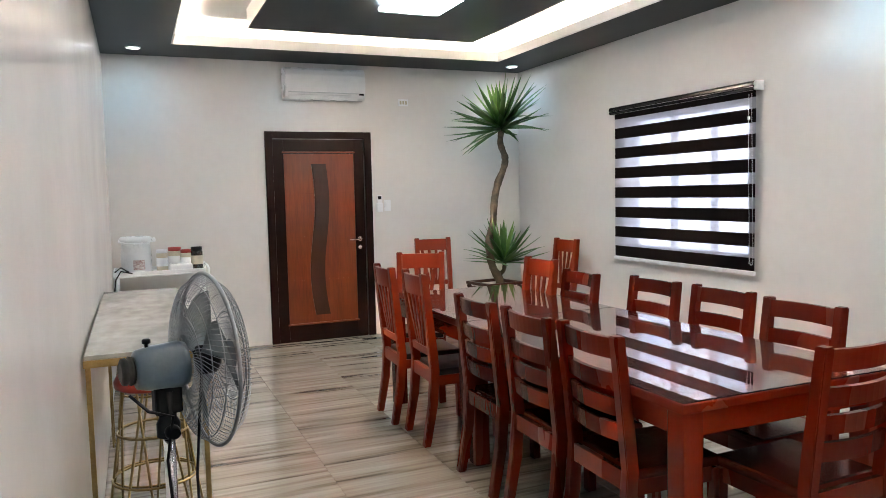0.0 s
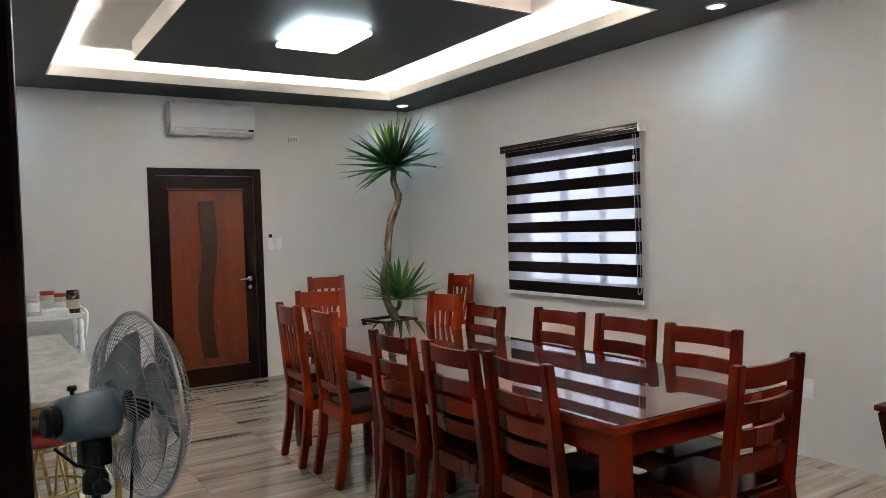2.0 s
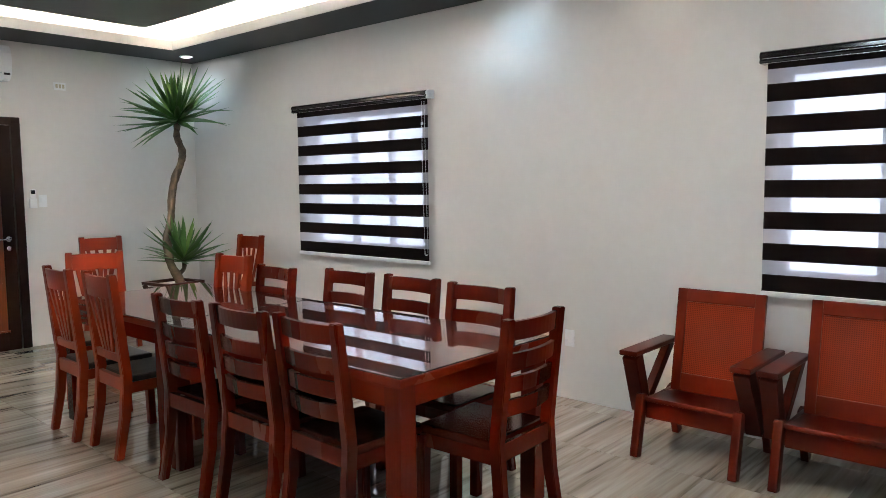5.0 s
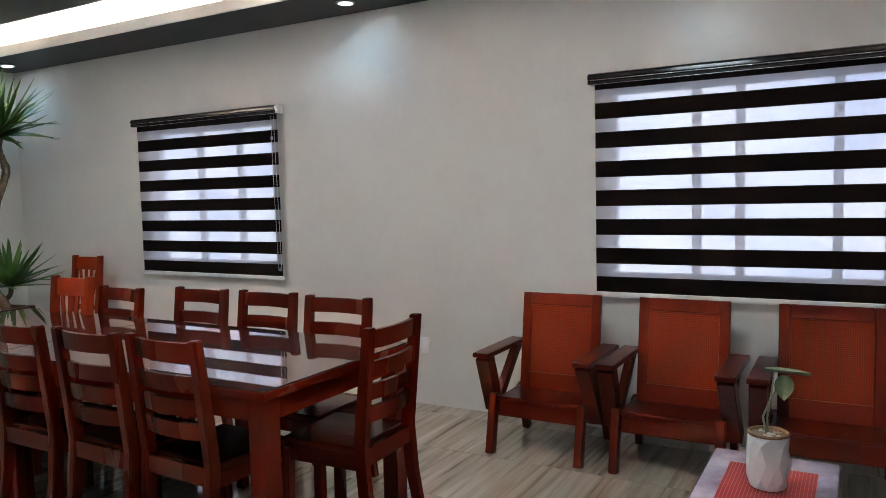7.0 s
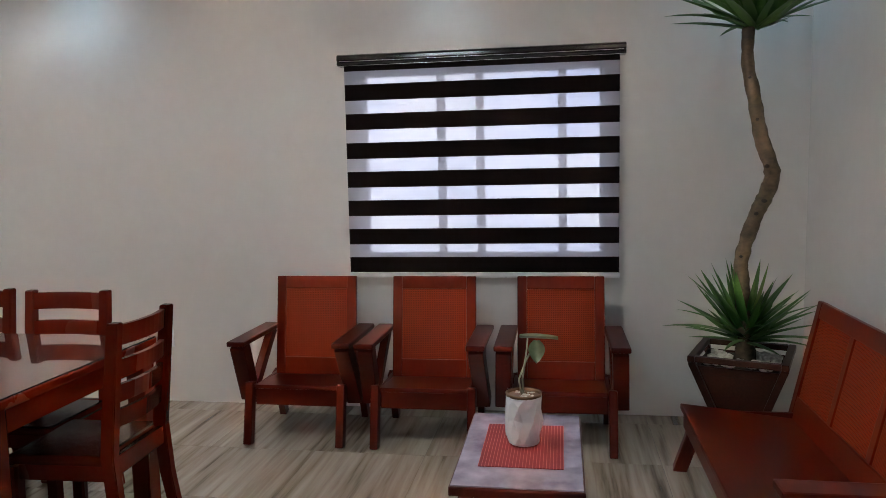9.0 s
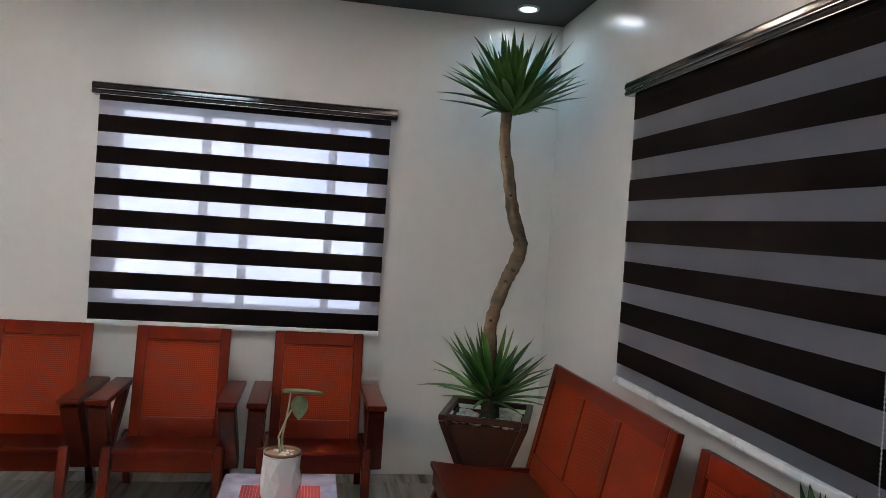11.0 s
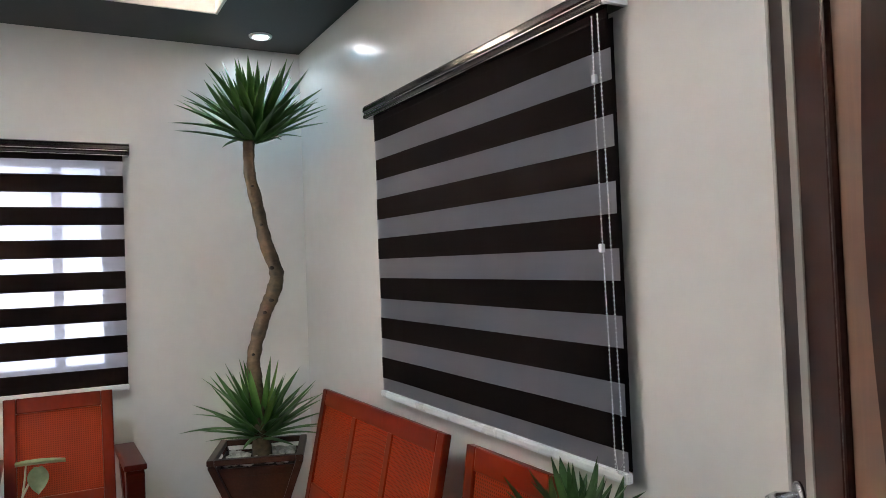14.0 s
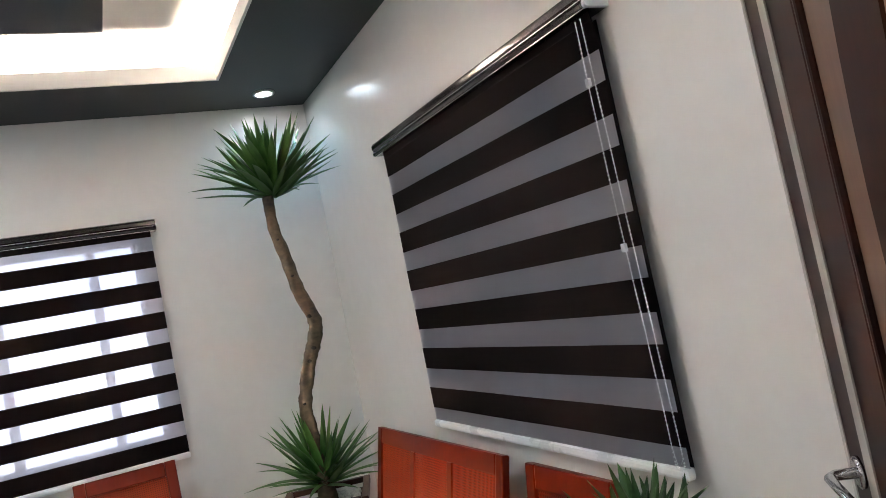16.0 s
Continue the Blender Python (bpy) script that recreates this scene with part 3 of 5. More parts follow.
def lever(root, x, y, z, side, way):
    """A lever handle on a door face; side: +1 towards local -y, way: the lever's direction along x."""
    turn = Matrix.Rotation(radians(90 * side), 3, "X")
    part("rosette", lathe(B(), [(0.026, 0.0), (0.026, 0.006), (0.020, 0.009)], 20, (x, y, z), turn), CHROME, root)
    pts = [(x, y - side * s, z) for s in (0.008, 0.04)] + [(x + way * 0.012, y - side * 0.05, z), (x + way * 0.06, y - side * 0.052, z), (x + way * 0.12, y - side * 0.05, z - 0.004)]
    part("door_handle", tube(B(), pts, [0.009, 0.009, 0.009, 0.008, 0.007], 10), CHROME, root, "satin steel lever handle")
    part("keyhole_plate", lathe(B(), [(0.022, 0.0), (0.022, 0.005), (0.012, 0.007)], 18, (x, y, z - 0.085), turn), CHROME, root)


door = thing("door_1", pose((DX0 + DX1) / 2, N, 0), "closed dark brown door with a red-brown panel and wavy inlay", "door", "", "structure")
hw = (DX1 - DX0) / 2
bm = B()
box(bm, -hw, -hw + 0.075, -0.022, T, 0, DZ, 0.004), box(bm, hw - 0.075, hw, -0.022, T, 0, DZ, 0.004), box(bm, -hw + 0.075, hw - 0.075, -0.022, T, DZ - 0.07, DZ, 0.004)
part("door_frame", bm, DOOR_DARK, door, "dark brown timber frame")
lw = hw - 0.079
bm = B()
for x0, x1, z0, z1 in ((-lw, -lw + 0.105, -0.011, DZ - 0.074), (lw - 0.105, lw, -0.011, DZ - 0.074), (-lw + 0.105, lw - 0.105, -0.011, 0.18), (-lw + 0.105, lw - 0.105, DZ - 0.22, DZ - 0.074)):
    box(bm, x0, x1, 0.008, 0.05, z0, z1, 0.003)
part("leaf_frame", bm, DOOR_DARK, door)
part("panel", box(B(), -lw + 0.105, lw - 0.105, 0.016, 0.04, 0.18, DZ - 0.22), DOOR_RED, door, "red-brown veneered panel")
for z in (0.166, DZ - 0.212):
    part("moulding", box(B(), -lw + 0.09, lw - 0.09, 0.003, 0.0155, z, z + 0.016, 0.004), DOOR_RED, door)
part("inlay", wavy(B(), -0.085, 0.065, 0.26, DZ - 0.32, 0.010, 0.018, 0.034), DOOR_INLAY, door, "wavy dark inlay strip")
for z in (0.62, 1.06, 1.50):
    part("groove", box(B(), -lw + 0.107, lw - 0.107, 0.0148, 0.0158, z, z + 0.003), DOOR_RED, door)
lever(door, lw - 0.06, 0.008, 1.02, 1, -1)

# the entrance: dark lining of the opening and the leaf that stands open
y0, y1, _, z1 = DOORWAY
entry = thing("door_2", pose(0, 0, 0), "dark brown timber door frame of the entrance", "door frame", "", "structure")
bm = B()
box(bm, W - T - 0.012, W + 0.039, y1 - 0.035, y1 + 0.03, 0, z1, 0.003), box(bm, W - T - 0.012, W + 0.018, y0, y0 + 0.035, 0, z1, 0.003), box(bm, W - T - 0.012, W + 0.018, y0 + 0.035, y1 - 0.035, z1 - 0.035, z1, 0.003)
part("door_frame", bm, DOOR_DARK, entry)
hinge, free = Vector((W + 0.045, y0 - 0.005)), Vector((0.428, -1.015))
LW = (free - hinge).length
leaf = thing("entrance_door", pose(hinge.x, hinge.y, 0, 0, 0, math.degrees(math.atan2(free.y - hinge.y, free.x - hinge.x))), "dark brown glossy entrance door standing wide open", "door")
bm = B()
for xa, xb, za, zb in ((0, 0.11, 0.01, 2.06), (LW - 0.255, LW, 0.01, 2.06), (0.11, LW - 0.255, 0.01, 0.16), (0.11, LW - 0.255, 1.94, 2.06)):
    box(bm, xa, xb, -0.042, 0.0, za, zb, 0.004)
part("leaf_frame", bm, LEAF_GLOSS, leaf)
# the panel's pale tone includes the reflected wall
part("panel", box(B(), 0.11, LW - 0.255, -0.034, -0.009, 0.16, 1.94), LEAF_PANEL_SHEEN, leaf, "red-brown veneered panel")
part("moulding", box(B(), LW - 0.272, LW - 0.2555, -0.012, 0.001, 0.16, 1.94, 0.006), LEAF_GLOSS, leaf)
# raised strip drawn where the glossy stile would mirror the white wall
part("inlay_strip", box(B(), LW - 0.136, LW - 0.098, -0.003, 0.003, 0.04, 2.03, 0.001), PALE_STRIP, leaf, "pale satin strip standing in for the wall's reflection")
part("edge_strip", box(B(), LW - 0.016, LW + 0.002, -0.030, 0.002, 0.02, 2.05, 0.001), PALE_STRIP, leaf, "pale edge lipping")
part("inlay", wavy(B(), LW - 0.54, LW - 0.40, 0.25, 1.82, -0.010, -0.004, 0.05), LEAF_GLOSS, leaf, "wavy dark inlay strip")
lever(leaf, LW - 0.06, -0.042, 1.19, 1, -1)
lever(leaf, LW - 0.06, 0.0, 1.04, -1, -1)


# ---- fixtures on the walls ----
ac = thing("air_conditioner", pose(1.762, N, 2.428), "white split air conditioner unit above the far door", "air conditioner")
prof = [(0, 0.0), (0.12, 0.0), (0.165, 0.022), (0.188, 0.06), (0.200, 0.115), (0.204, 0.17), (0.198, 0.225), (0.178, 0.275), (0.150, 0.298), (0.12, 0.305), (0, 0.305)]
bm = slab(B(), prof, -0.40, 0.40)
bmesh.ops.transform(bm, matrix=Matrix.Rotation(radians(-90), 4, "Z"), verts=bm.verts)
part("casing", bm, PLASTIC, ac)
bm = slab(B(), [(0.195, 0.072), (0.206, 0.115), (0.210, 0.17), (0.204, 0.227), (0.186, 0.272), (0.178, 0.270), (0.195, 0.17)], -0.395, 0.395)
bmesh.ops.transform(bm, matrix=Matrix.Rotation(radians(-90), 4, "Z"), verts=bm.verts)
panel = part("front_panel", bm, GLOSS_PLASTIC, ac, "glossy bowed front cover")
part("louvre", box(B(), -0.37, 0.31, -0.012, 0.0, 0.0, 0.055, 0.003, Matrix.Translation((0, -0.150, 0.005)) @ Matrix.Rotation(radians(50), 4, "X")), PLASTIC, ac, "narrow outlet flap")
part("outlet_slot", box(B(), -0.375, 0.315, -0.2060, -0.2015, 0.052, 0.062), ALUMINIUM, ac)
part("display", box(B(), 0.335, 0.385, -0.193, -0.186, 0.042, 0.060), BLACK, panel)
plate = thing("wall_outlet", pose(2.63, N, 2.434), "white plastic outlet plate high on the wall", "outlet")
face = part("plate", box(B(), -0.055, 0.055, -0.010, 0, -0.036, 0.036, 0.004), PLASTIC, plate)
for x in (-0.03, 0.0, 0.03):
    part("socket", box(B(), x - 0.010, x + 0.010, -0.0125, -0.010, -0.018, 0.018, 0.002), CREAM, face)
sw = thing("light_switch", pose(2.425, N, 1.36), "white plastic light switch beside the far door", "switch")
face = part("plate", box(B(), -0.036, 0.036, -0.009, 0, -0.058, 0.058, 0.004), PLASTIC, sw)
part("rocker", box(B(), -0.014, 0.014, -0.013, -0.009, -0.025, 0.025, 0.002), PLASTIC, face)
rc = thing("remote_control", pose(2.335, N, 1.385), "white remote control in a wall holder by the door", "remote control")
part("holder", box(B(), -0.032, 0.032, -0.03, 0, -0.09, 0.0, 0.006), PLASTIC, rc)
body = part("body", box(B(), -0.025, 0.025, -0.024, -0.006, -0.03, 0.085, 0.006), PLASTIC, rc)
part("screen", box(B(), -0.018, 0.018, -0.0256, -0.0236, 0.04, 0.075), BLACK, body, "dark display")
ol = thing("wall_outlet", pose(E, 2.595, 0.425, 0, 0, 90), "white plastic wall outlet beside the dining table", "outlet")
face = part("plate", box(B(), -0.036, 0.036, 0, 0.010, -0.058, 0.058, 0.004), PLASTIC, ol)
for z in (-0.024, 0.024):
    part("socket", box(B(), -0.014, 0.014, 0.010, 0.0122, z - 0.016, z + 0.016, 0.002), PLASTIC, face)


# ---- dining group ----
def post(bm, x, pts, wide, deep):
    """A chair post through (y, z) points, square in section, with a rounded edge."""
    a = [(y, z) for y, z in pts]
    n = len(a)
    left, right = [], []
    for i, (y, z) in enumerate(a):
        d = Vector((a[min(i + 1, n - 1)][0] - a[max(i - 1, 0)][0], a[min(i + 1, n - 1)][1] - a[max(i - 1, 0)][1])).normalized()
        k = 1.0 if 0 < i < n - 1 else 0.82
        nrm = Vector((-d.y, d.x)) * deep / 2 * k
        left.append((y + nrm.x, z)), right.append((y - nrm.x, z))
    slab(bm, left + right[::-1], x - wide / 2, x + wide / 2)
    return bm


def turned_post(x, pts, wide, deep):
    bm = post(B(), 0, pts, wide, deep)
    bmesh.ops.bevel(bm, geom=bm.edges[:], offset=0.004, segments=2, affect="EDGES", clamp_overlap=True)
    bmesh.ops.transform(bm, matrix=Matrix.Translation((x, 0, 0)) @ Matrix.Rotation(radians(90), 4, "Z"), verts=bm.verts)
    return bm


def curved_slat(x, y, z0, z1, thick, bow, lean):
    """A slat between the posts, bowed backwards, leaning with the back."""
    bm, steps = B(), 10
    rows = []
    for i in range(steps + 1):
        u = i / steps * 2 - 1
        dy = -bow * (1 - u * u)
        rows.append([bm.verts.new((u * x, y + dy + o - lean * (z - z0), z)) for z in (z0, z1) for o in (0, -thick)])
    for a, b in zip(rows, rows[1:]):
        for i, j in ((0, 1), (1, 3), (3, 2), (2, 0)):
            bm.faces.new((a[i], a[j], b[j], b[i]))
    bm.faces.new((rows[0][0], rows[0][2], rows[0][3], rows[0][1])), bm.faces.new((rows[-1][0], rows[-1][1], rows[-1][3], rows[-1][2]))
    bmesh.ops.bevel(bm, geom=[e for e in bm.edges if e.calc_face_angle(0) > 0.8], offset=0.003, segments=2, affect="EDGES")
    return bm


def dining_chair(fan, mat, label, group, half=0.205):
    """A dining chair facing local +y; fan: spreading uprights in the back in place of curved slats."""
    top = 1.015 if fan else 0.955
    root = thing("dining_chair", pose(0, 0, 0), label, "chair", group)
    lean = 0.10 if fan else 0.11
    for s in (-1, 1):
        pts = [(-0.250, 0.0), (-0.206, 0.24), (-0.190, 0.45), (-0.205, 0.60), (-0.19 - lean * (top - 0.45), top)]
        part("rear_leg", turned_post(s * (half - 0.022), pts, 0.044, 0.052), mat, root)
        part("front_leg", bar(B(), (s * (half - 0.018), 0.205, 0), (s * (half - 0.022), 0.195, 0.41), 0.044, 0.044, 0.004), mat, root)
        part("side_rail", box(B(), s * (half - 0.035), s * (half - 0.012), -0.17, 0.175, 0.355, 0.415, 0.003), mat, root)
    part("front_rail", box(B(), -half + 0.045, half - 0.045, 0.182, 0.207, 0.355, 0.415, 0.003), mat, root)
    part("rear_rail", box(B(), -half + 0.045, half - 0.045, -0.212, -0.187, 0.37, 0.445, 0.003), mat, root)
    bm = box(B(), -half + 0.003, half - 0.003, -0.172, 0.222, 0.415, 0.452, 0.014)
    part("seat", bm, CUSHION if fan else SEAT_WOOD, root, "black padded seat" if fan else "dark polished seat")
    x = half - 0.046
    if fan:
        y = lambda z: -0.185 - lean * (z - 0.45)
        part("top_rail", curved_slat(x + 0.002, y(0.885), 0.885, 0.985 + 0.015, 0.024, 0.018, lean), mat, root)
        part("lower_rail", curved_slat(x + 0.002, y(0.53), 0.53, 0.575, 0.022, 0.004, lean), mat, root)
        for u in (-1, -0.33, 0.33, 1):
            part("upright", bar(B(), (u * 0.055, y(0.57) - 0.010, 0.57), (u * 0.115, y(0.895) - 0.022, 0.895), 0.030, 0.013, 0.003), mat, root)
    else:
        y = lambda z: -0.178 - lean * (z - 0.45)
        for z0, z1 in ((0.866, 0.943), (0.745, 0.812), (0.648, 0.716), (0.552, 0.620)):
            part("back_slat", curved_slat(x + 0.002, y(z0), z0, z1, 0.020, 0.026, lean), mat, root)
    return root


def place(root, spots, label=None):
    """Copies of a chair at (x, y, turn); the first one is moved."""
    made = []
    for k, (x, y, turn) in enumerate(spots):
        m = pose(x, y, 0, 0, 0, turn)
        if k:
            made.append(copy_thing(root, m))
        else:
            root.matrix_basis = m
            made.append(root)
    return made


# a chair's back top stands about 0.276 behind its origin
DININGS = "chairs round the dining tables"
slat = dining_chair(False, MAHOGANY, "red-brown lacquered slat-back dining chair with dark seat", DININGS, 0.212)
chairs = place(slat, (
    (1.775, 2.29, -92), (1.755, 2.745, -91), (1.742, 3.25, -90),
    (2.47, 2.345, 91), (2.505, 2.88, 90), (2.485, 3.395, 90), (2.355, 3.98, 86), (2.178, 1.893, 2)))
tagged(chairs[-1], "red-brown lacquered slat-back dining chair at the table's end")
fan_chair = dining_chair(True, MAHOGANY_FAR_LIT, "red lacquered chair with fanned back uprights, tinted as orange-lit", DININGS, 0.19)
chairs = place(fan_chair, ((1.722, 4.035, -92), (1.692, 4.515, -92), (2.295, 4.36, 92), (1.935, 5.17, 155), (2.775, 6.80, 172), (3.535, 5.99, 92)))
tagged(chairs[4], "red chair with fanned back uprights against the far wall, tinted as orange-lit")
tagged(chairs[5], "red chair with fanned back uprights beside the tall yucca, tinted as orange-lit")


def dining_table(y0, y1, label):
    x0, x1, z = 1.575, 2.565, 0.772
    root = thing("dining_table", pose((x0 + x1) / 2, (y0 + y1) / 2, 0), label, "table", "dining tables")
    hx, hy = (x1 - x0) / 2, (y1 - y0) / 2
    part("tabletop", box(B(), -hx, hx, -hy, hy, z - 0.036, z, 0.006), TABLE_WOOD, root, "glossy red-brown top")
    for s in (-1, 1):
        part("apron", box(B(), s * (hx - 0.05), s * (hx - 0.025), -hy + 0.09, hy - 0.09, z - 0.125, z - 0.036, 0.003), TABLE_WOOD, root)
        part("apron", box(B(), -hx + 0.09, hx - 0.09, s * (hy - 0.05), s * (hy - 0.025), z - 0.125, z - 0.036, 0.003), TABLE_WOOD, root)
        for q in (-1, 1):
            part("leg", bar(B(), (s * (hx - 0.058), q * (hy - 0.058), 0), (s * (hx - 0.055), q * (hy - 0.055), z - 0.036), 0.085, 0.085, 0.006), MAHOGANY, root)
    g = part("glass_top", box(B(), -hx + 0.003, hx - 0.003, -hy + 0.003, hy - 0.003, z + 0.0005, z + 0.0060, 0.0015), TABLE_GLASS, root, "clear glass sheet")
    g.visible_shadow = False
    return root


dining_table(1.82, 3.56, "glossy red-brown dining table with a glass sheet on top")
dining_table(3.565, 4.86, "second glossy red-brown dining table set end to end")


# ---- seating group ----
def cane_back(root, x0, x1, low, high, mat, panels=1):
    """A leaning back from low to high, both (y, z): a frame round woven panels."""
    d = Vector((0, high[0] - low[0], high[1] - low[1]))
    L = d.length
    turn = Matrix.Translation((0, low[0], low[1])) @ Matrix.Rotation(math.atan2(-d.y, d.z), 4, "X")
    f, t = 0.055, 0.030
    bm = B()
    box(bm, x0, x0 + f, -t, 0, 0, L, 0.006, turn), box(bm, x1 - f, x1, -t, 0, 0, L, 0.006, turn)
    box(bm, x0 + f, x1 - f, -t, 0, L - 0.075, L, 0.006, turn), box(bm, x0 + f, x1 - f, -t, 0, 0, 0.11, 0.006, turn)
    step = (x1 - x0 - 2 * f) / panels
    for i in range(1, panels):
        x = x0 + f + step * i
        box(bm, x - 0.022, x + 0.022, -t, -0.003, 0.11, L - 0.075, 0.003, turn)
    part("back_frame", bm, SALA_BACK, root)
    for i in range(panels):
        a, b = x0 + f + step * i + (0.022 if i else 0), x0 + f + step * (i + 1) - (0.022 if i < panels - 1 else 0)
        bm = box(B(), a, b, -0.018, -0.010, 0.11, L - 0.075, 0, None)
        ob = part("cane_panel", bm, CANE, root, "woven cane panel")
        ob.matrix_basis = turn


def lounge_legs(root, x, mat):
    part("front_leg", bar(B(), (x, 0.275, 0), (x, 0.205, 0.335), 0.046, 0.060, 0.010), mat, root)
    part("rear_leg", bar(B(), (x, -0.265, 0), (x, -0.165, 0.300), 0.040, 0.060, 0.006), mat, root)


def armchair():
    root = thing("armchair", pose(0, 0, 0), "brown-red wooden armchair with woven cane back", "armchair", "wooden lounge seats")
    tilt = Matrix.Translation((0, 0.20, 0.322)) @ Matrix.Rotation(radians(5), 4, "X")
    part("seat", box(B(), -0.238, 0.238, -0.43, 0.025, -0.022, 0.0, 0.005, tilt), SALA_WOOD, root)
    part("front_board", box(B(), -0.238, 0.238, 0.180, 0.208, 0.205, 0.305, 0.006), SALA_WOOD, root)
    for s in (-1, 1):
        part("side_board", box(B(), s * 0.239, s * 0.262, -0.235, 0.178, 0.205, 0.300, 0.004), SALA_WOOD, root)
        lounge_legs(root, s * 0.262, SALA_WOOD)
        a = s * 0.294
        part("armrest", box(B(), a - 0.050, a + 0.050, -0.225, 0.318, 0.556, 0.584, 0.008), SALA_WOOD, root, "flat varnished armrest")
        part("arm_support", bar(B(), (a + s * 0.018, 0.105, 0.225), (a, 0.262, 0.557), 0.082, 0.085, 0.006), SALA_WOOD, root)
        part("arm_brace", bar(B(), (s * 0.285, 0.115, 0.270), (s * 0.285, -0.185, 0.558), 0.045, 0.055, 0.005), SALA_WOOD, root)
    cane_back(root, -0.245, 0.245, (-0.115, 0.285), (-0.205, 0.872), SALA_WOOD)
    part("back_rail", box(B(), -0.245, 0.245, -0.222, -0.195, 0.215, 0.29, 0.004), SALA_WOOD, root)
    return root


chair = armchair()
chair.matrix_basis = pose(3.578, 1.49, 0, 0, 0, 90)
copy_thing(chair, pose(3.578, 0.775, 0, 0, 0, 90))
copy_thing(chair, pose(3.585, 0.045, 0, 0, 0, 90.5))
tagged(copy_thing(chair, pose(1.40, -0.872, 0, 0, 0, 0)), "brown-red wooden armchair with cane back under the closed blind")

bench = thing("bench", pose(2.50, -0.90, 0), "long brown-red wooden bench with three cane back panels", "bench", "wooden lounge seats")
tilt = Matrix.Translation((0, 0.36, 0.365)) @ Matrix.Rotation(radians(6), 4, "X")
part("seat", box(B(), -0.60, 0.60, -0.56, 0.03, -0.024, 0.0, 0.005, tilt), SALA_WOOD, bench)
part("front_board", box(B(), -0.605, 0.605, 0.345, 0.375, 0.25, 0.353, 0.006), SALA_WOOD, bench)
for s in (-1, 1):
    part("front_leg", bar(B(), (s * 0.70 if s > 0 else -0.58, 0.375, 0), (s * 0.56, 0.30, 0.345), 0.045, 0.065, 0.006), SALA_WOOD, bench)
    part("rear_leg", bar(B(), (s * 0.57, -0.26, 0), (s * 0.55, -0.15, 0.31), 0.045, 0.06, 0.006), SALA_WOOD, bench)
    part("side_board", box(B(), s * 0.580, s * 0.603, -0.2, 0.345, 0.25, 0.34, 0.004), SALA_WOOD, bench)
cane_back(bench, -0.63, 0.65, (-0.10, 0.31), (-0.22, 0.855), SALA_WOOD, 3)

ct = thing("coffee_table", pose(2.036, 0.176, 0), "low wooden table with a purple clouded top", "coffee table")
hx, hy = 0.342, 0.205
part("top_frame", box(B(), -hx, hx, -hy, hy, 0.503, 0.532, 0.006), SALA_WOOD, ct)
part("top", box(B(), -hx + 0.006, hx - 0.006, -hy + 0.006, hy - 0.006, 0.5322, 0.5372, 0.002), FROSTED_GLASS, ct, "purple-grey clouded glossy top")
for s in (-1, 1):
    part("apron", box(B(), -hx + 0.05, hx - 0.05, s * (hy - 0.05), s * (hy - 0.03), 0.42, 0.503, 0.003), SALA_WOOD, ct)
    part("apron", box(B(), s * (hx - 0.05), s * (hx - 0.03), -hy + 0.05, hy - 0.05, 0.42, 0.503, 0.003), SALA_WOOD, ct)
    for q in (-1, 1):
        part("leg", bar(B(), (s * (hx - 0.045), q * (hy - 0.045), 0), (s * (hx - 0.05), q * (hy - 0.05), 0.503), 0.05, 0.05, 0.005), SALA_WOOD, ct)
bm = B()
bmesh.ops.create_grid(bm, x_segments=24, y_segments=16, size=0.5, matrix=Matrix.Diagonal((0.395, 0.272, 1, 1)))
for v in bm.verts:
    v.co.z = 0.0012 * math.sin(v.co.x * 30) * math.cos(v.co.y * 22)
bmesh.ops.solidify(bm, geom=bm.faces[:], thickness=0.002)
mat_ob = tagged(part("table_mat", bm, CLOTH), "red woven table mat with pale stripes", "table mat")
mat_ob.matrix_basis = pose(2.042, 0.171, 0.5406)


# ---- plants ----
def blade(length, width, droop, fold):
    """A sword-shaped leaf along +z, creased along its middle, bending towards +y."""
    bm, rows, steps = B(), [], 7
    for i in range(steps + 1):
        u = i / steps
        w = width * (0.55 + 0.45 * min(1, u * 4)) * (1 - u ** 3) if u < 1 else 0.0006
        c = Vector((0, droop * length * u * u, length * (u - 0.12 * droop * u * u)))
        rows.append([bm.verts.new(c + Vector((s * w / 2, fold * w * abs(s), 0))) for s in (-1, 0, 1)])
    for a, b in zip(rows, rows[1:]):
        for k in (0, 1):
            bm.faces.new((a[k], a[k + 1], b[k + 1], b[k])).smooth = True
    me = bpy.data.meshes.new("leaf")
    bm.to_mesh(me)
    bm.free()
    return me


BLADES = [blade(0.40, 0.047, d, 0.25) for d in (0.05, 0.18, 0.34, -0.04)]
BLADES_YOUNG = [me.copy() for me in BLADES]
BLADES_SHORT = [blade(0.17, 0.034, d, 0.3) for d in (0.05, 0.2, 0.3, 0.0)]
for me in BLADES_SHORT:
    me.materials.append(LEAF_DARK)
for me in BLADES:
    me.materials.append(LEAF)
for me in BLADES_YOUNG:
    me.materials.append(LEAF_PALE)


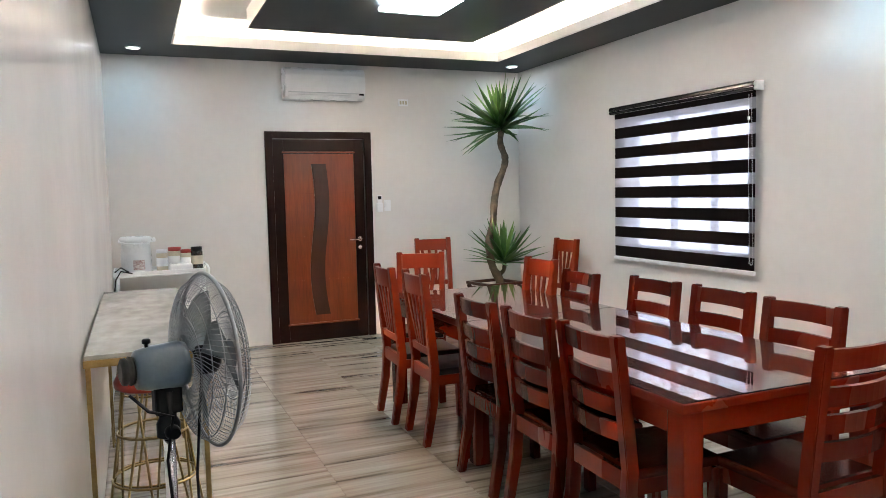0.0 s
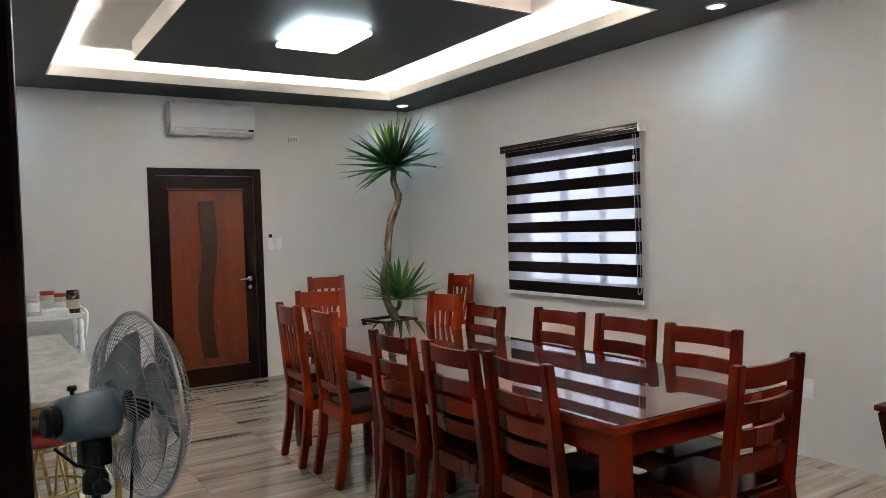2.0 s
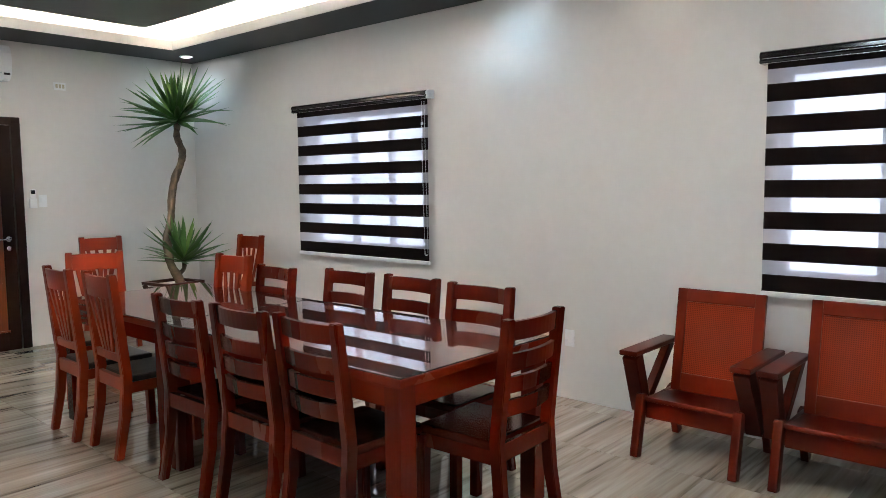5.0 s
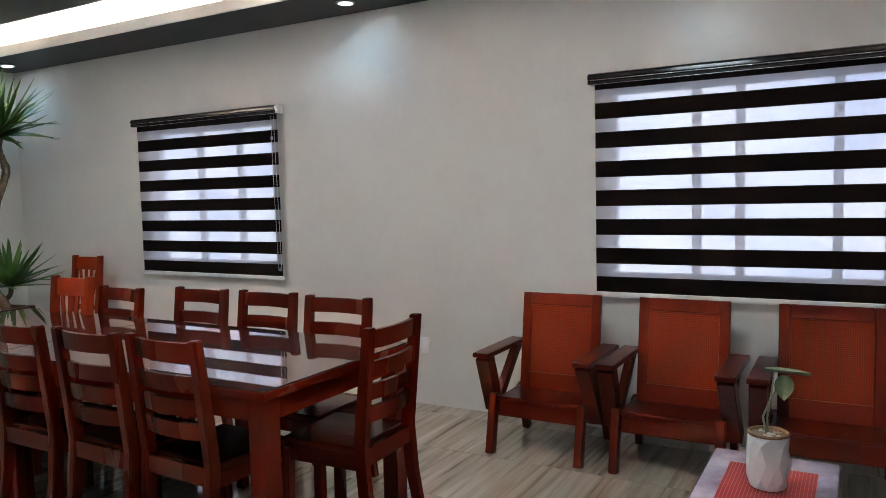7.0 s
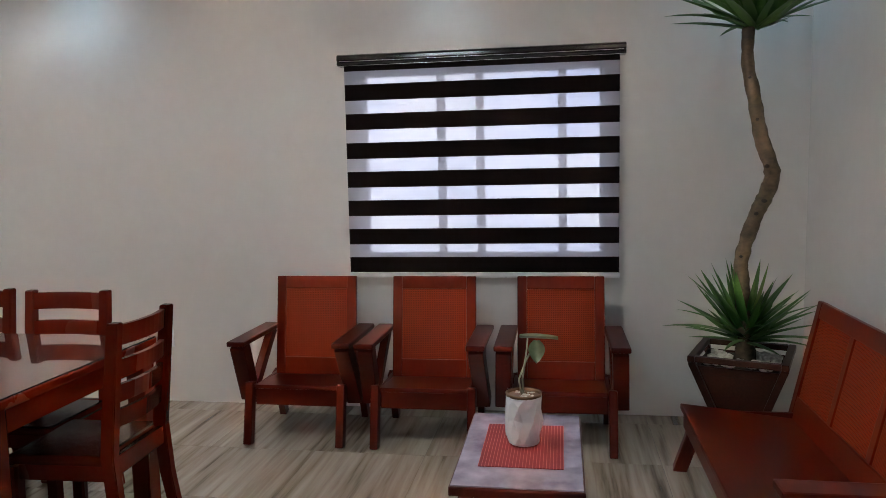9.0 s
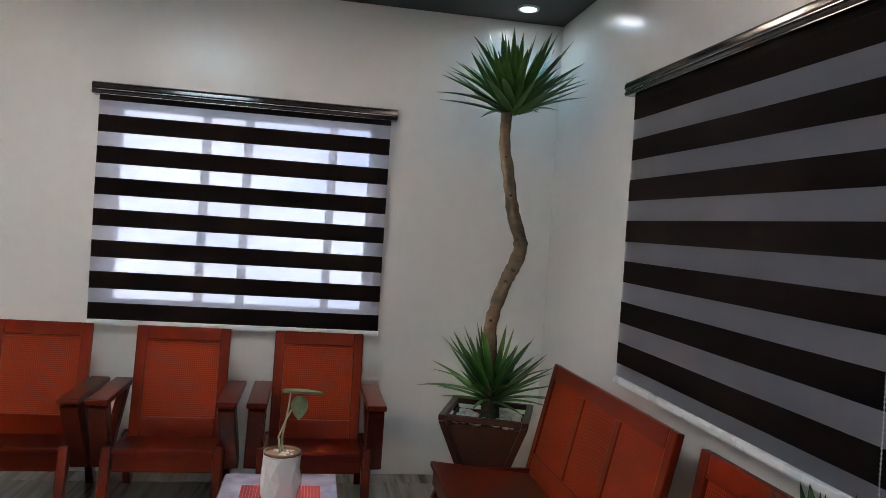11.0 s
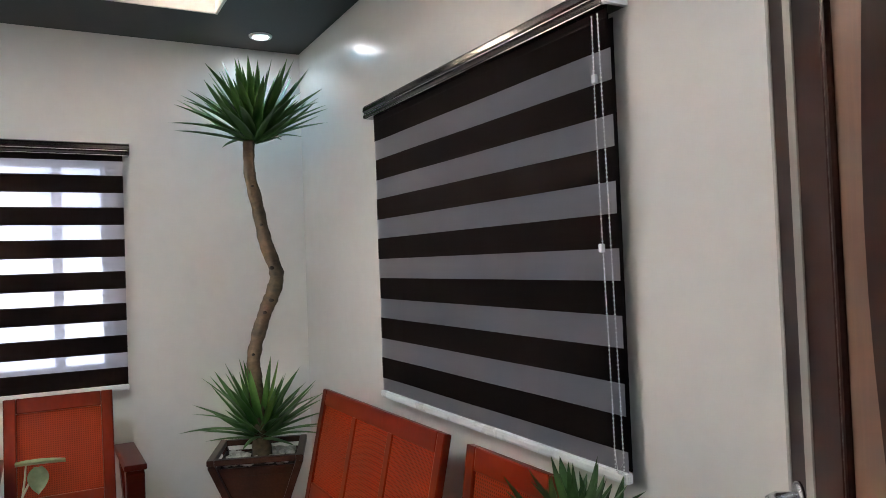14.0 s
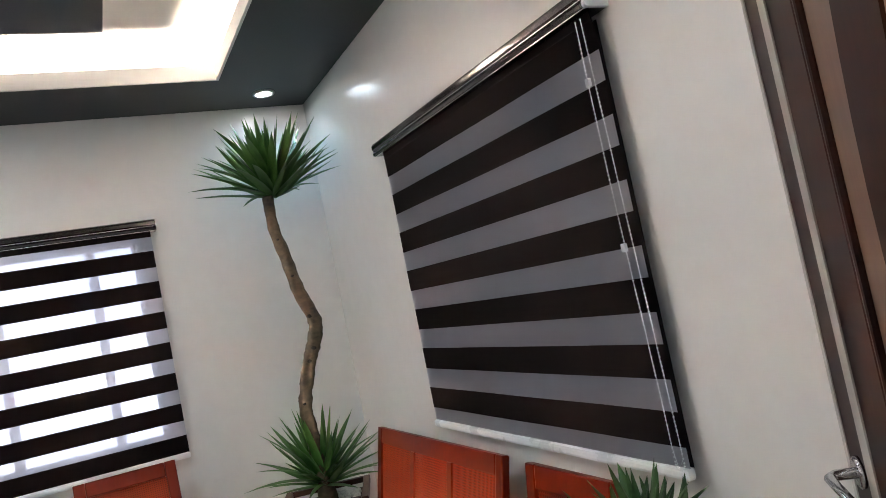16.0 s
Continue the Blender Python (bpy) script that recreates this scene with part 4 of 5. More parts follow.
def crown(root, at, count, size, low, high, rnd, bias=(0, 0), young=0.1, stem=0.05, kinds=None):
    """Leaves in a rosette round at; low and high: how far from upright, in degrees."""
    for k in range(count):
        u = (k + 0.5) / count
        tip = low + (high - low) * u ** 0.72 + rnd.uniform(-6, 6)
        turn = k * 137.5 + rnd.uniform(-12, 12)
        pool = kinds or (BLADES_YOUNG if u < young else BLADES)
        ob = new("leaf", pool[rnd.choice((0, 0, 1, 1, 2, 3)) if u > 0.3 else 0])
        ob.parent = root
        s = size * rnd.uniform(0.82, 1.08) * (0.86 + 0.2 * math.sin(u * 3))
        m = Matrix.Translation(Vector(at) + Vector((0, 0, stem * (0.5 - u)))) @ Matrix.Rotation(radians(turn), 4, "Z") @ Matrix.Rotation(radians(-tip), 4, "X") @ Matrix.Diagonal((s * rnd.uniform(0.85, 1.1), s, s, 1))
        lean = Matrix.Rotation(radians(bias[0]), 4, "X") @ Matrix.Rotation(radians(bias[1]), 4, "Y")
        m = Matrix.Translation(at) @ lean @ Matrix.Translation(-Vector(at)) @ m
        ob.matrix_basis = m


def trunk_mesh(points, radii, rnd):
    """A knobbly stem through points."""
    pts, rad = [], []
    for i in range(len(points) - 1):
        for k in range(6):
            u = k / 6
            p0, p1, p2, p3 = (Vector(points[max(0, min(len(points) - 1, i + j))]) for j in (-1, 0, 1, 2))
            p = 0.5 * ((2 * p1) + (p2 - p0) * u + (2 * p0 - 5 * p1 + 4 * p2 - p3) * u * u + (3 * p1 - p0 - 3 * p2 + p3) * u ** 3)
            pts.append(p)
            rad.append((radii[i] * (1 - u) + radii[i + 1] * u) * rnd.uniform(0.88, 1.10))
    pts.append(Vector(points[-1])), rad.append(radii[-1])
    return tube(B(), pts, rad, 14)


def planter(at, top, half, turn, label):
    """A wooden stand like an upside-down pyramid, holding a tapered pot with pebbles."""
    root = thing("planter", pose(at[0], at[1], 0, 0, 0, turn), label, "planter", "plant boxes")
    low = 0.17
    for s in (-1, 1):
        part("top_rail", box(B(), -half - 0.02, half + 0.02, s * half - 0.018, s * half + 0.018, top - 0.030, top, 0.005), POT_WOOD, root)
        part("top_rail", box(B(), s * half - 0.018, s * half + 0.018, -half + 0.018, half - 0.018, top - 0.030, top, 0.005), POT_WOOD, root)
        for q in (-1, 1):
            part("corner_bar", bar(B(), (s * half * low, q * half * low, 0.0), (s * half, q * half, top - 0.03), 0.035, 0.035, 0.005), POT_WOOD, root)
    bm = B()
    rings = []
    for z, k in ((0.03, low * 0.95), (top - 0.075, 0.88), (top - 0.052, 0.92), (top - 0.052, 0.87), (top - 0.09, 0.84)):
        rings.append([bm.verts.new((half * k * a, half * k * b, z)) for a, b in ((-1, -1), (1, -1), (1, 1), (-1, 1))])
    for a, b in zip(rings, rings[1:]):
        for k in range(4):
            bm.faces.new((a[k], a[(k + 1) % 4], b[(k + 1) % 4], b[k]))
    bm.faces.new(rings[0][::-1])
    pot_ob = part("pot", bm, POT_WOOD, root, "dark tapered pot")
    part("soil", box(B(), -half * 0.84, half * 0.84, -half * 0.84, half * 0.84, top - 0.10, top - 0.060), SOIL, pot_ob)
    bm, rnd = B(), random.Random(3)
    for _ in range(110):
        x, y, r = rnd.uniform(-0.74, 0.74) * half, rnd.uniform(-0.74, 0.74) * half, rnd.uniform(0.014, 0.028)
        if max(abs(x), abs(y)) < 0.3 * half:
            continue
        m = Matrix.Translation((x, y, top - 0.036 - 0.06 * max(abs(x), abs(y)))) @ Matrix.Rotation(rnd.uniform(0, 6), 4, "Z") @ Matrix.Diagonal((r * 1.3, r, r * 0.7, 1))
        bmesh.ops.create_icosphere(bm, subdivisions=1, radius=1.0, matrix=m)
    for f in bm.faces:
        f.smooth = True
    part("pebble_layer", bm, PEBBLE, pot_ob, "white pebbles on the soil")["kind"] = "stuff"
    return root


rnd = random.Random(11)
planter((3.30, 6.61), 0.572, 0.188, 8, "dark wooden planter with pebbles in the far corner")
yucca = thing("yucca_plant", pose(0, 0, 0), "tall yucca with a bent brown stem and two leaf crowns", "plant", "tall yuccas")
p1 = [(3.37, 6.60, 0.42), (3.361, 6.6, 0.572), (3.274, 6.6, 0.745), (3.247, 6.6, 0.987), (3.295, 6.6, 1.161), (3.312, 6.6, 1.371), (3.353, 6.6, 1.552), (3.42, 6.6, 1.699), (3.443, 6.6, 1.818), (3.392, 6.6, 1.964), (3.408, 6.6, 2.10)]
part("trunk", trunk_mesh(p1, [0.048, 0.046, 0.040, 0.038, 0.036, 0.036, 0.036, 0.034, 0.034, 0.030, 0.030], rnd), BARK, yucca, "bent brown knobbly stem")
part("side_shoot", trunk_mesh([(3.33, 6.60, 0.62), (3.40, 6.585, 0.68), (3.40, 6.57, 0.77)], [0.026, 0.022, 0.020], rnd), BARK, yucca)
crown(yucca, (3.405, 6.6, 2.13), 74, 1.42, 3, 98, rnd, (0, -18), 0.16)
crown(yucca, (3.39, 6.57, 0.78), 46, 1.20, 5, 86, rnd, (0, 6), 0.12)

planter((3.48, -0.875), 0.535, 0.215, -20, "dark wooden planter with pebbles beside the bench")
yucca = thing("yucca_plant", pose(0, 0, 0), "tall yucca with a crooked brown stem and two leaf crowns", "plant", "tall yuccas")
p2 = [(3.5, -0.90, 0.38), (3.5, -0.885, 0.62), (3.5, -0.871, 0.849), (3.5, -0.860, 0.971), (3.5, -0.883, 1.092), (3.5, -0.934, 1.244), (3.5, -0.976, 1.336), (3.5, -0.999, 1.444), (3.5, -0.944, 1.612), (3.5, -0.903, 1.826), (3.5, -0.872, 1.977), (3.5, -0.872, 2.15)]
part("trunk", trunk_mesh(p2, [0.050, 0.046, 0.039, 0.036, 0.036, 0.037, 0.038, 0.039, 0.036, 0.034, 0.031, 0.029], rnd), BARK, yucca, "crooked brown knobbly stem")
for y, z, r in ((-0.968, 1.300, 0.016), (-0.930, 1.235, 0.012), (-0.975, 1.470, 0.013), (-0.925, 1.70, 0.009), (-0.885, 1.905, 0.008), (-0.862, 1.02, 0.009)):
    m = Matrix.Translation((3.466, y + 0.010, z)) @ Matrix.Diagonal((0.008, r, r * 0.8, 1))
    bm = B()
    bmesh.ops.create_icosphere(bm, subdivisions=2, radius=1.0, matrix=m)
    part("branch_scar", bm, SCAR, yucca, "dark round scar on the stem")
crown(yucca, (3.5, -0.905, 2.165), 92, 1.10, 3, 70, rnd, (0, 0), 0.03)
crown(yucca, (3.5, -0.89, 0.60), 66, 1.02, 6, 76, rnd, (0, 0), 0.03)

vase = thing("flower_vase", pose(2.062, 0.170, 0.5418), "white faceted ceramic vase with a bronze rim", "vase")
bm, rv = B(), random.Random(5)
sides, rows = 11, []
for j, (r, z) in enumerate(((0.047, 0.0), (0.054, 0.004), (0.060, 0.045), (0.0635, 0.09), (0.0635, 0.13), (0.0625, 0.162), (0.061, 0.170))):
    rows.append([bm.verts.new(((r + (rv.uniform(-0.008, 0.005) if 1 < j < 5 else 0)) * math.cos((k + 0.5 * (j % 2)) * math.tau / sides), (r + (rv.uniform(-0.008, 0.005) if 1 < j < 5 else 0)) * math.sin((k + 0.5 * (j % 2)) * math.tau / sides), z + (rv.uniform(-0.013, 0.013) if 1 < j < 5 else 0))) for k in range(sides)])
for j, (a, b) in enumerate(zip(rows, rows[1:])):
    for k in range(sides):
        n = (k + 1) % sides
        if j % 2:
            bm.faces.new((a[k], a[n], b[n])), bm.faces.new((a[k], b[n], b[k]))
        else:
            bm.faces.new((a[k], a[n], b[k])), bm.faces.new((a[n], b[n], b[k]))
bm.faces.new(rows[0][::-1])
vase_body = part("body", bm, CERAMIC, vase, "white faceted body")
part("rim", lathe(B(), [(0.061, 0.168), (0.0625, 0.176), (0.058, 0.178), (0.055, 0.172), (0.054, 0.150)], 24), COPPER, vase_body, "bronze rim")
part("soil", lathe(B(), [(0.0, 0.148), (0.054, 0.150), (0.054, 0.160), (0.0, 0.164)], 20), SOIL, vase)
bm = B()
for _ in range(16):
    bmesh.ops.create_icosphere(bm, subdivisions=1, radius=rv.uniform(0.005, 0.009), matrix=Matrix.Translation((rv.uniform(-0.036, 0.036), rv.uniform(-0.036, 0.036), 0.166)))
part("pebble_layer", bm, PEBBLE, vase)["kind"] = "stuff"
sprout = thing("potted_sprout", pose(2.062, 0.170, 0.703), "thin green sprout with two broad leaves in the vase", "plant")
STALK = surface("pale_green_stalk", (0.30, 0.31, 0.21), (0.42, 0.42, 0.31), 10, 0.5, 0.06, 0.1)
part("stem", tube(B(), [(0, 0.005, 0), (0.0, 0.016, 0.06), (0.0, -0.006, 0.12), (0, -0.03, 0.17), (0, -0.044, 0.195)], [0.0036, 0.0032, 0.003, 0.0026, 0.0022], 8), STALK, sprout)
part("stem", tube(B(), [(0.004, 0.0, 0), (0.004, 0.004, 0.06), (0.003, -0.004, 0.11), (0.002, -0.012, 0.17), (0, -0.015, 0.205)], [0.0036, 0.0032, 0.003, 0.0026, 0.0022], 8), STALK, sprout)


def broad_leaf(length, width, m):
    bm, rows = B(), []
    for i in range(9):
        u = i / 8
        w = width * math.sin(math.pi * min(1, 0.06 + u * 0.94)) ** 0.75 * (1 - 0.35 * u)
        rows.append([bm.verts.new((s * w / 2, u * length, 0.012 * abs(s) - 0.05 * length * u * u)) for s in (-1, -0.5, 0, 0.5, 1)])
    for a, b in zip(rows, rows[1:]):
        for k in range(4):
            bm.faces.new((a[k], a[k + 1], b[k + 1], b[k])).smooth = True
    bmesh.ops.transform(bm, matrix=m, verts=bm.verts)
    return bm


LEAF_GREY = surface("grey_green_leaf", (0.075, 0.115, 0.055), (0.14, 0.19, 0.10), 12, 0.5, 0.08, 0.2)
part("leaf", broad_leaf(0.078, 0.066, pose(0, -0.046, 0.197, -68, 0, 90)), LEAF_GREY, sprout, "broad green leaf")
part("leaf", broad_leaf(0.13, 0.05, pose(0, 0.012, 0.205, 2, 0, 176)), LEAF_GREY, sprout, "broad green leaf seen edge on")

stand = thing("plant_stand", pose(1.035, -1.03, 0), "dark wooden plant stand beside the open door", "plant stand")
part("top", box(B(), -0.13, 0.13, -0.13, 0.13, 0.545, 0.57, 0.005), POT_WOOD, stand)
for s in (-1, 1):
    for q in (-1, 1):
        part("leg", bar(B(), (s * 0.11, q * 0.11, 0), (s * 0.10, q * 0.10, 0.545), 0.03, 0.03, 0.004), POT_WOOD, stand)
aloe = thing("potted_plant", pose(1.035, -1.03, 0.57), "bushy spiky green plant in a pot beside the door", "plant")
part("pot", lathe(B(), [(0.070, 0.0), (0.085, 0.08), (0.100, 0.16), (0.104, 0.165), (0.104, 0.18), (0.094, 0.18), (0.090, 0.15), (0.0, 0.15)], 24), CERAMIC, aloe, "white glazed pot")
for k in range(5):
    rr = rnd.uniform(0.0, 0.06)
    crown(aloe, (rr * math.cos(k * 1.3), rr * math.sin(k * 1.3), 0.15 + 0.03 * (k % 3)), 17, 1.15, 4, 76, rnd, (0, 0), 0.1, 0.03, BLADES_SHORT)


# ---- bar table, stool, trolley and fan ----
bt = thing("bar_table", pose(-0.030, 3.815, 0), "high bar table with white marble top and gold frame", "bar table")
hx, hy, z = 0.212, 0.985, 0.928
part("tabletop", box(B(), -hx + 0.004, hx - 0.004, -hy + 0.004, hy - 0.004, z - 0.018, z, 0.003), MARBLE, bt, "pale veined marble top")
bm = ring_flat(B(), (-hx, hx, -hy, hy), (-hx + 0.02, hx - 0.02, -hy + 0.02, hy - 0.02), z - 0.045, z - 0.0185)
part("frame", bm, GOLD, bt, "gold metal frame")
for s in (-1, 1):
    for q in (-1, 1):
        x, y = s * (hx - 0.015), q * (hy - 0.015)
        part("leg", bar(B(), (x, y, 0), (x, y, z - 0.045), 0.018, 0.018, 0.002), GOLD, bt)
        part("leg_brace", bar(B(), (x, y - q * 0.10, 0.005), (x, y - q * 0.02, z - 0.045), 0.010, 0.010, 0.002), GOLD, bt)


def bar_stool(m):
    root = thing("bar_stool", m, "gold wire bar stool with a round red seat", "bar stool", "bar stools")
    part("seat", lathe(B(), [(0.135, 0.655), (0.150, 0.665), (0.152, 0.690), (0.140, 0.712), (0.0, 0.716)], 28), RED, root, "round red padded seat")
    for k in range(8):
        a, b = k * math.tau / 8, k * math.tau / 8 + (0.5 if k % 2 else -0.5)
        part("wire_leg", tube(B(), [(0.21 * math.cos(a), 0.21 * math.sin(a), 0.004), (0.125 * math.cos(b), 0.125 * math.sin(b), 0.66)], 0.0055, 8), GOLD, root)
    for r, zz in ((0.21, 0.006), (0.178, 0.25), (0.150, 0.46)):
        part("ring", tube(B(), [(r * math.cos(i * math.tau / 28), r * math.sin(i * math.tau / 28), zz) for i in range(28)], 0.0055, 8, closed=True), GOLD, root)
    return root


bar_stool(pose(-0.015, 3.42, 0))
bar_stool(pose(-0.010, 4.15, 0, 0, 0, 20))

TOP = 0.842
cart = thing("trolley", pose(0.140, 6.92, 0), "white plastic trolley with drinks things on top", "trolley")
for zz in (0.22, 0.53, TOP):
    part("shelf", box(B(), -0.375, 0.375, -0.25, 0.25, zz - 0.018, zz, 0.008), PLASTIC, cart)
    bm = B()
    box(bm, -0.375, 0.375, -0.25, -0.236, zz - 0.001, zz + 0.028, 0.004), box(bm, -0.375, 0.375, 0.236, 0.25, zz - 0.001, zz + 0.028, 0.004)
    box(bm, -0.375, -0.361, -0.236, 0.236, zz - 0.001, zz + 0.028, 0.004), box(bm, 0.361, 0.375, -0.236, 0.236, zz - 0.001, zz + 0.028, 0.004)
    part("rim", bm, PLASTIC, cart)
for s in (-1, 1):
    for q in (-1, 1):
        part("post", tube(B(), [(s * 0.350, q * 0.225, 0.0), (s * 0.350, q * 0.225, TOP - 0.01)], 0.020, 12), PLASTIC, cart)
part("handle", tube(B(), [(0.372, -0.21, TOP - 0.20), (0.395, -0.21, TOP - 0.08), (0.400, -0.21, TOP + 0.02), (0.392, -0.16, TOP + 0.045), (0.392, 0.16, TOP + 0.045), (0.400, 0.21, TOP + 0.02), (0.395, 0.21, TOP - 0.08), (0.372, 0.21, TOP - 0.20)], 0.011, 8), PLASTIC, cart)

pot = thing("thermo_pot", pose(-0.045, 6.93, TOP + 0.001), "white electric thermo pot with a printed flower panel", "thermo pot")
pot_body = part("body", lathe(B(), [(0.118, 0.0), (0.124, 0.010), (0.126, 0.13), (0.119, 0.245), (0.117, 0.262)], 32), PLASTIC, pot)
part("lid", lathe(B(), [(0.124, 0.263), (0.134, 0.272), (0.134, 0.300), (0.116, 0.315), (0.0, 0.318)], 32), PLASTIC, pot)
part("spout", box(B(), 0.080, 0.165, -0.038, 0.038, 0.262, 0.300, 0.012), PLASTIC, pot)
FLOWER = surface("faded_flower_print", (0.30, 0.16, 0.16), (0.72, 0.66, 0.64), 45, 0.4, 0.05, 0.0)
bm = B()
for i in range(8):
    a0, a1 = radians(258 + i * 5.5), radians(258 + (i + 1) * 5.5)
    bm.faces.new([bm.verts.new((0.1285 * math.cos(a), 0.1285 * math.sin(a), zz)) for a, zz in ((a0, 0.03), (a1, 0.03), (a1, 0.115), (a0, 0.115))])
part("print", bm, FLOWER, pot_body, "faded red flower print")
part("carry_handle", tube(B(), [(-0.132, -0.01, 0.285), (-0.134, -0.075, 0.272), (-0.075, -0.142, 0.262), (0.0, -0.158, 0.258), (0.075, -0.142, 0.262), (0.134, -0.075, 0.272), (0.132, -0.01, 0.285)], 0.007, 8), PLASTIC, pot)


def jar(x, y, r, h, body, lid, label):
    root = thing("jar", pose(x, y, TOP + 0.001), label, "jar", "drink jars")
    body_ob = part("body", lathe(B(), [(r * 0.9, 0), (r, 0.006), (r, h * 0.78), (r * 0.86, h * 0.86)], 20), body, root)
    part("lid", lathe(B(), [(r * 0.92, h * 0.84), (r * 0.94, h), (0.0, h + 0.002)], 20), lid, root)
    part("label_band", lathe(B(), [(r + 0.001, h * 0.25), (r + 0.0015, h * 0.26), (r + 0.0015, h * 0.62), (r + 0.001, h * 0.63)], 20), CREAM if body is GLASS_BROWN else PLASTIC, body_ob)


jar(0.165, 6.86, 0.048, 0.195, CREAM, PLASTIC, "clear jar of pale powder with a light lid")
jar(0.275, 6.95, 0.060, 0.205, CREAM, RED, "cream jar with a red lid")
jar(0.365, 6.88, 0.050, 0.185, CREAM, RED, "cream jar with an orange-red lid")
jar(0.455, 6.86, 0.052, 0.205, GLASS_BROWN, BLACK, "dark coffee jar with a black lid")
tissue = thing("tissue_pack", pose(0.31, 6.755, TOP + 0.001), "white crumpled tissue pack on the trolley", "tissue pack")
bm = box(B(), -0.10, 0.10, -0.06, 0.06, 0, 0.065, 0.018)
for v in bm.verts:
    v.co += Vector((0, 0, 0.05 * (1 - abs(v.co.x) / 0.10) if v.co.z > 0.04 else 0))
part("pack", bm, PLASTIC, tissue)
tagged(part("power_cable", tube(B(), [(0.10, 6.70, TOP + 0.006), (-0.06, 6.68, TOP + 0.010), (-0.17, 6.655, TOP + 0.04), (-0.212, 6.65, TOP - 0.03), (-0.238, 6.64, 0.60), (-0.238, 6.70, 0.35)], 0.006, 8), BLACK), "black power cable hanging over the trolley's edge", "cable", "trolley cables")
tagged(part("power_cable", tube(B(), [(-0.10, 6.83, TOP + 0.006), (-0.17, 6.78, TOP + 0.06), (-0.215, 6.74, TOP + 0.03), (-0.240, 6.72, 0.6), (-0.240, 6.78, 0.3)], 0.006, 8), BLACK), "black power cable behind the thermo pot", "cable", "trolley cables")

# the stand fan faces local +x
fan = thing("stand_fan", pose(0.014, 2.155, 0, 0, 0, 14) @ Matrix.Scale(1.09, 4), "blue-grey stand fan with a round wire cage", "fan")
part("base", lathe(B(), [(0.19, 0.0), (0.195, 0.012), (0.17, 0.035), (0.06, 0.055), (0.035, 0.08)], 36), FAN_BLUE, fan)
part("pole", tube(B(), [(0, 0, 0.06), (0, 0, 0.800)], 0.0150, 16), CHROME, fan, "chrome pole")
part("collar", lathe(B(), [(0.020, 0.735), (0.030, 0.740), (0.030, 0.775), (0.022, 0.790), (0.024, 0.86)], 20), BLACK, fan)
part("neck", box(B(), -0.035, 0.035, -0.022, 0.022, 0.800, 0.885, 0.008), BLACK, fan)
part("clamp_knob", lathe(B(), [(0.018, 0.0), (0.020, 0.01), (0.014, 0.035)], 14, (0, -0.022, 0.757), Matrix.Rotation(radians(90), 3, "X")), BLACK, fan)
axis = Matrix.Rotation(radians(90), 3, "Y")
housing = part("motor_housing", lathe(B(), [(0.036, -0.080), (0.050, -0.074), (0.057, -0.045), (0.059, 0.0), (0.062, 0.034), (0.056, 0.050)], 28, (0, 0, 0.925), axis), FAN_BLUE, fan, "blue-grey motor housing")
part("rear_cap", lathe(B(), [(0.024, -0.112), (0.034, -0.108), (0.036, -0.098), (0.030, -0.094), (0.038, -0.090), (0.036, -0.0805)], 24, (0, 0, 0.925), axis), BLACK, housing)
part("swing_knob", lathe(B(), [(0.005, 0.052), (0.005, 0.064), (0.011, 0.066), (0.011, 0.075), (0.007, 0.078)], 12, (-0.045, 0, 0.925)), BLACK, housing)
cx, cz, R = 0.112, 0.927, 0.231
part("cage_rim", tube(B(), [(cx, R * math.cos(i * math.tau / 48), cz + R * math.sin(i * math.tau / 48)) for i in range(48)], 0.0055, 8, closed=True), CAGE_WIRE, fan)


def cage(front):
    bm = B()
    deep = 0.062 if front else -0.062
    hub = 0.045 if front else 0.072
    for k in range(88):
        a = k * math.tau / 88
        pts = []
        for i in range(7):
            u = i / 6
            r = hub + (R - hub) * u
            b = a + (0.35 if front else -0.35) * (1 - u)
            pts.append((cx + deep * math.sqrt(max(0, 1 - u ** 3.0)), r * math.cos(b), cz + r * math.sin(b)))
        tube(bm, pts, 0.00095, 4, False)
    for r, d in ((0.12, 0.93), (0.17, 0.75), (0.205, 0.42)):
        tube(bm, [(cx + deep * d, r * math.cos(i * math.tau / 40), cz + r * math.sin(i * math.tau / 40)) for i in range(40)], 0.0016, 4, closed=True)
    return bm


front = part("front_cage", cage(True), CAGE_WIRE, fan, "fine grey wire cage")
front["kind"] = "stuff"
part("rear_cage", cage(False), CAGE_WIRE, fan, "fine grey wire cage")["kind"] = "stuff"
part("cage_badge", lathe(B(), [(0.046, 0.0), (0.046, 0.006), (0.030, 0.010)], 28, (cx + 0.062, 0, cz), axis), FAN_BLUE, front)
part("hub", lathe(B(), [(0.040, -0.025), (0.040, 0.015), (0.025, 0.030)], 24, (cx, 0, cz), axis), BLACK, fan)
BLADE_PLASTIC = surface("smoky_fan_blade", (0.26, 0.29, 0.31), (0.34, 0.37, 0.39), 8, 0.25, 0.05, 0.02)
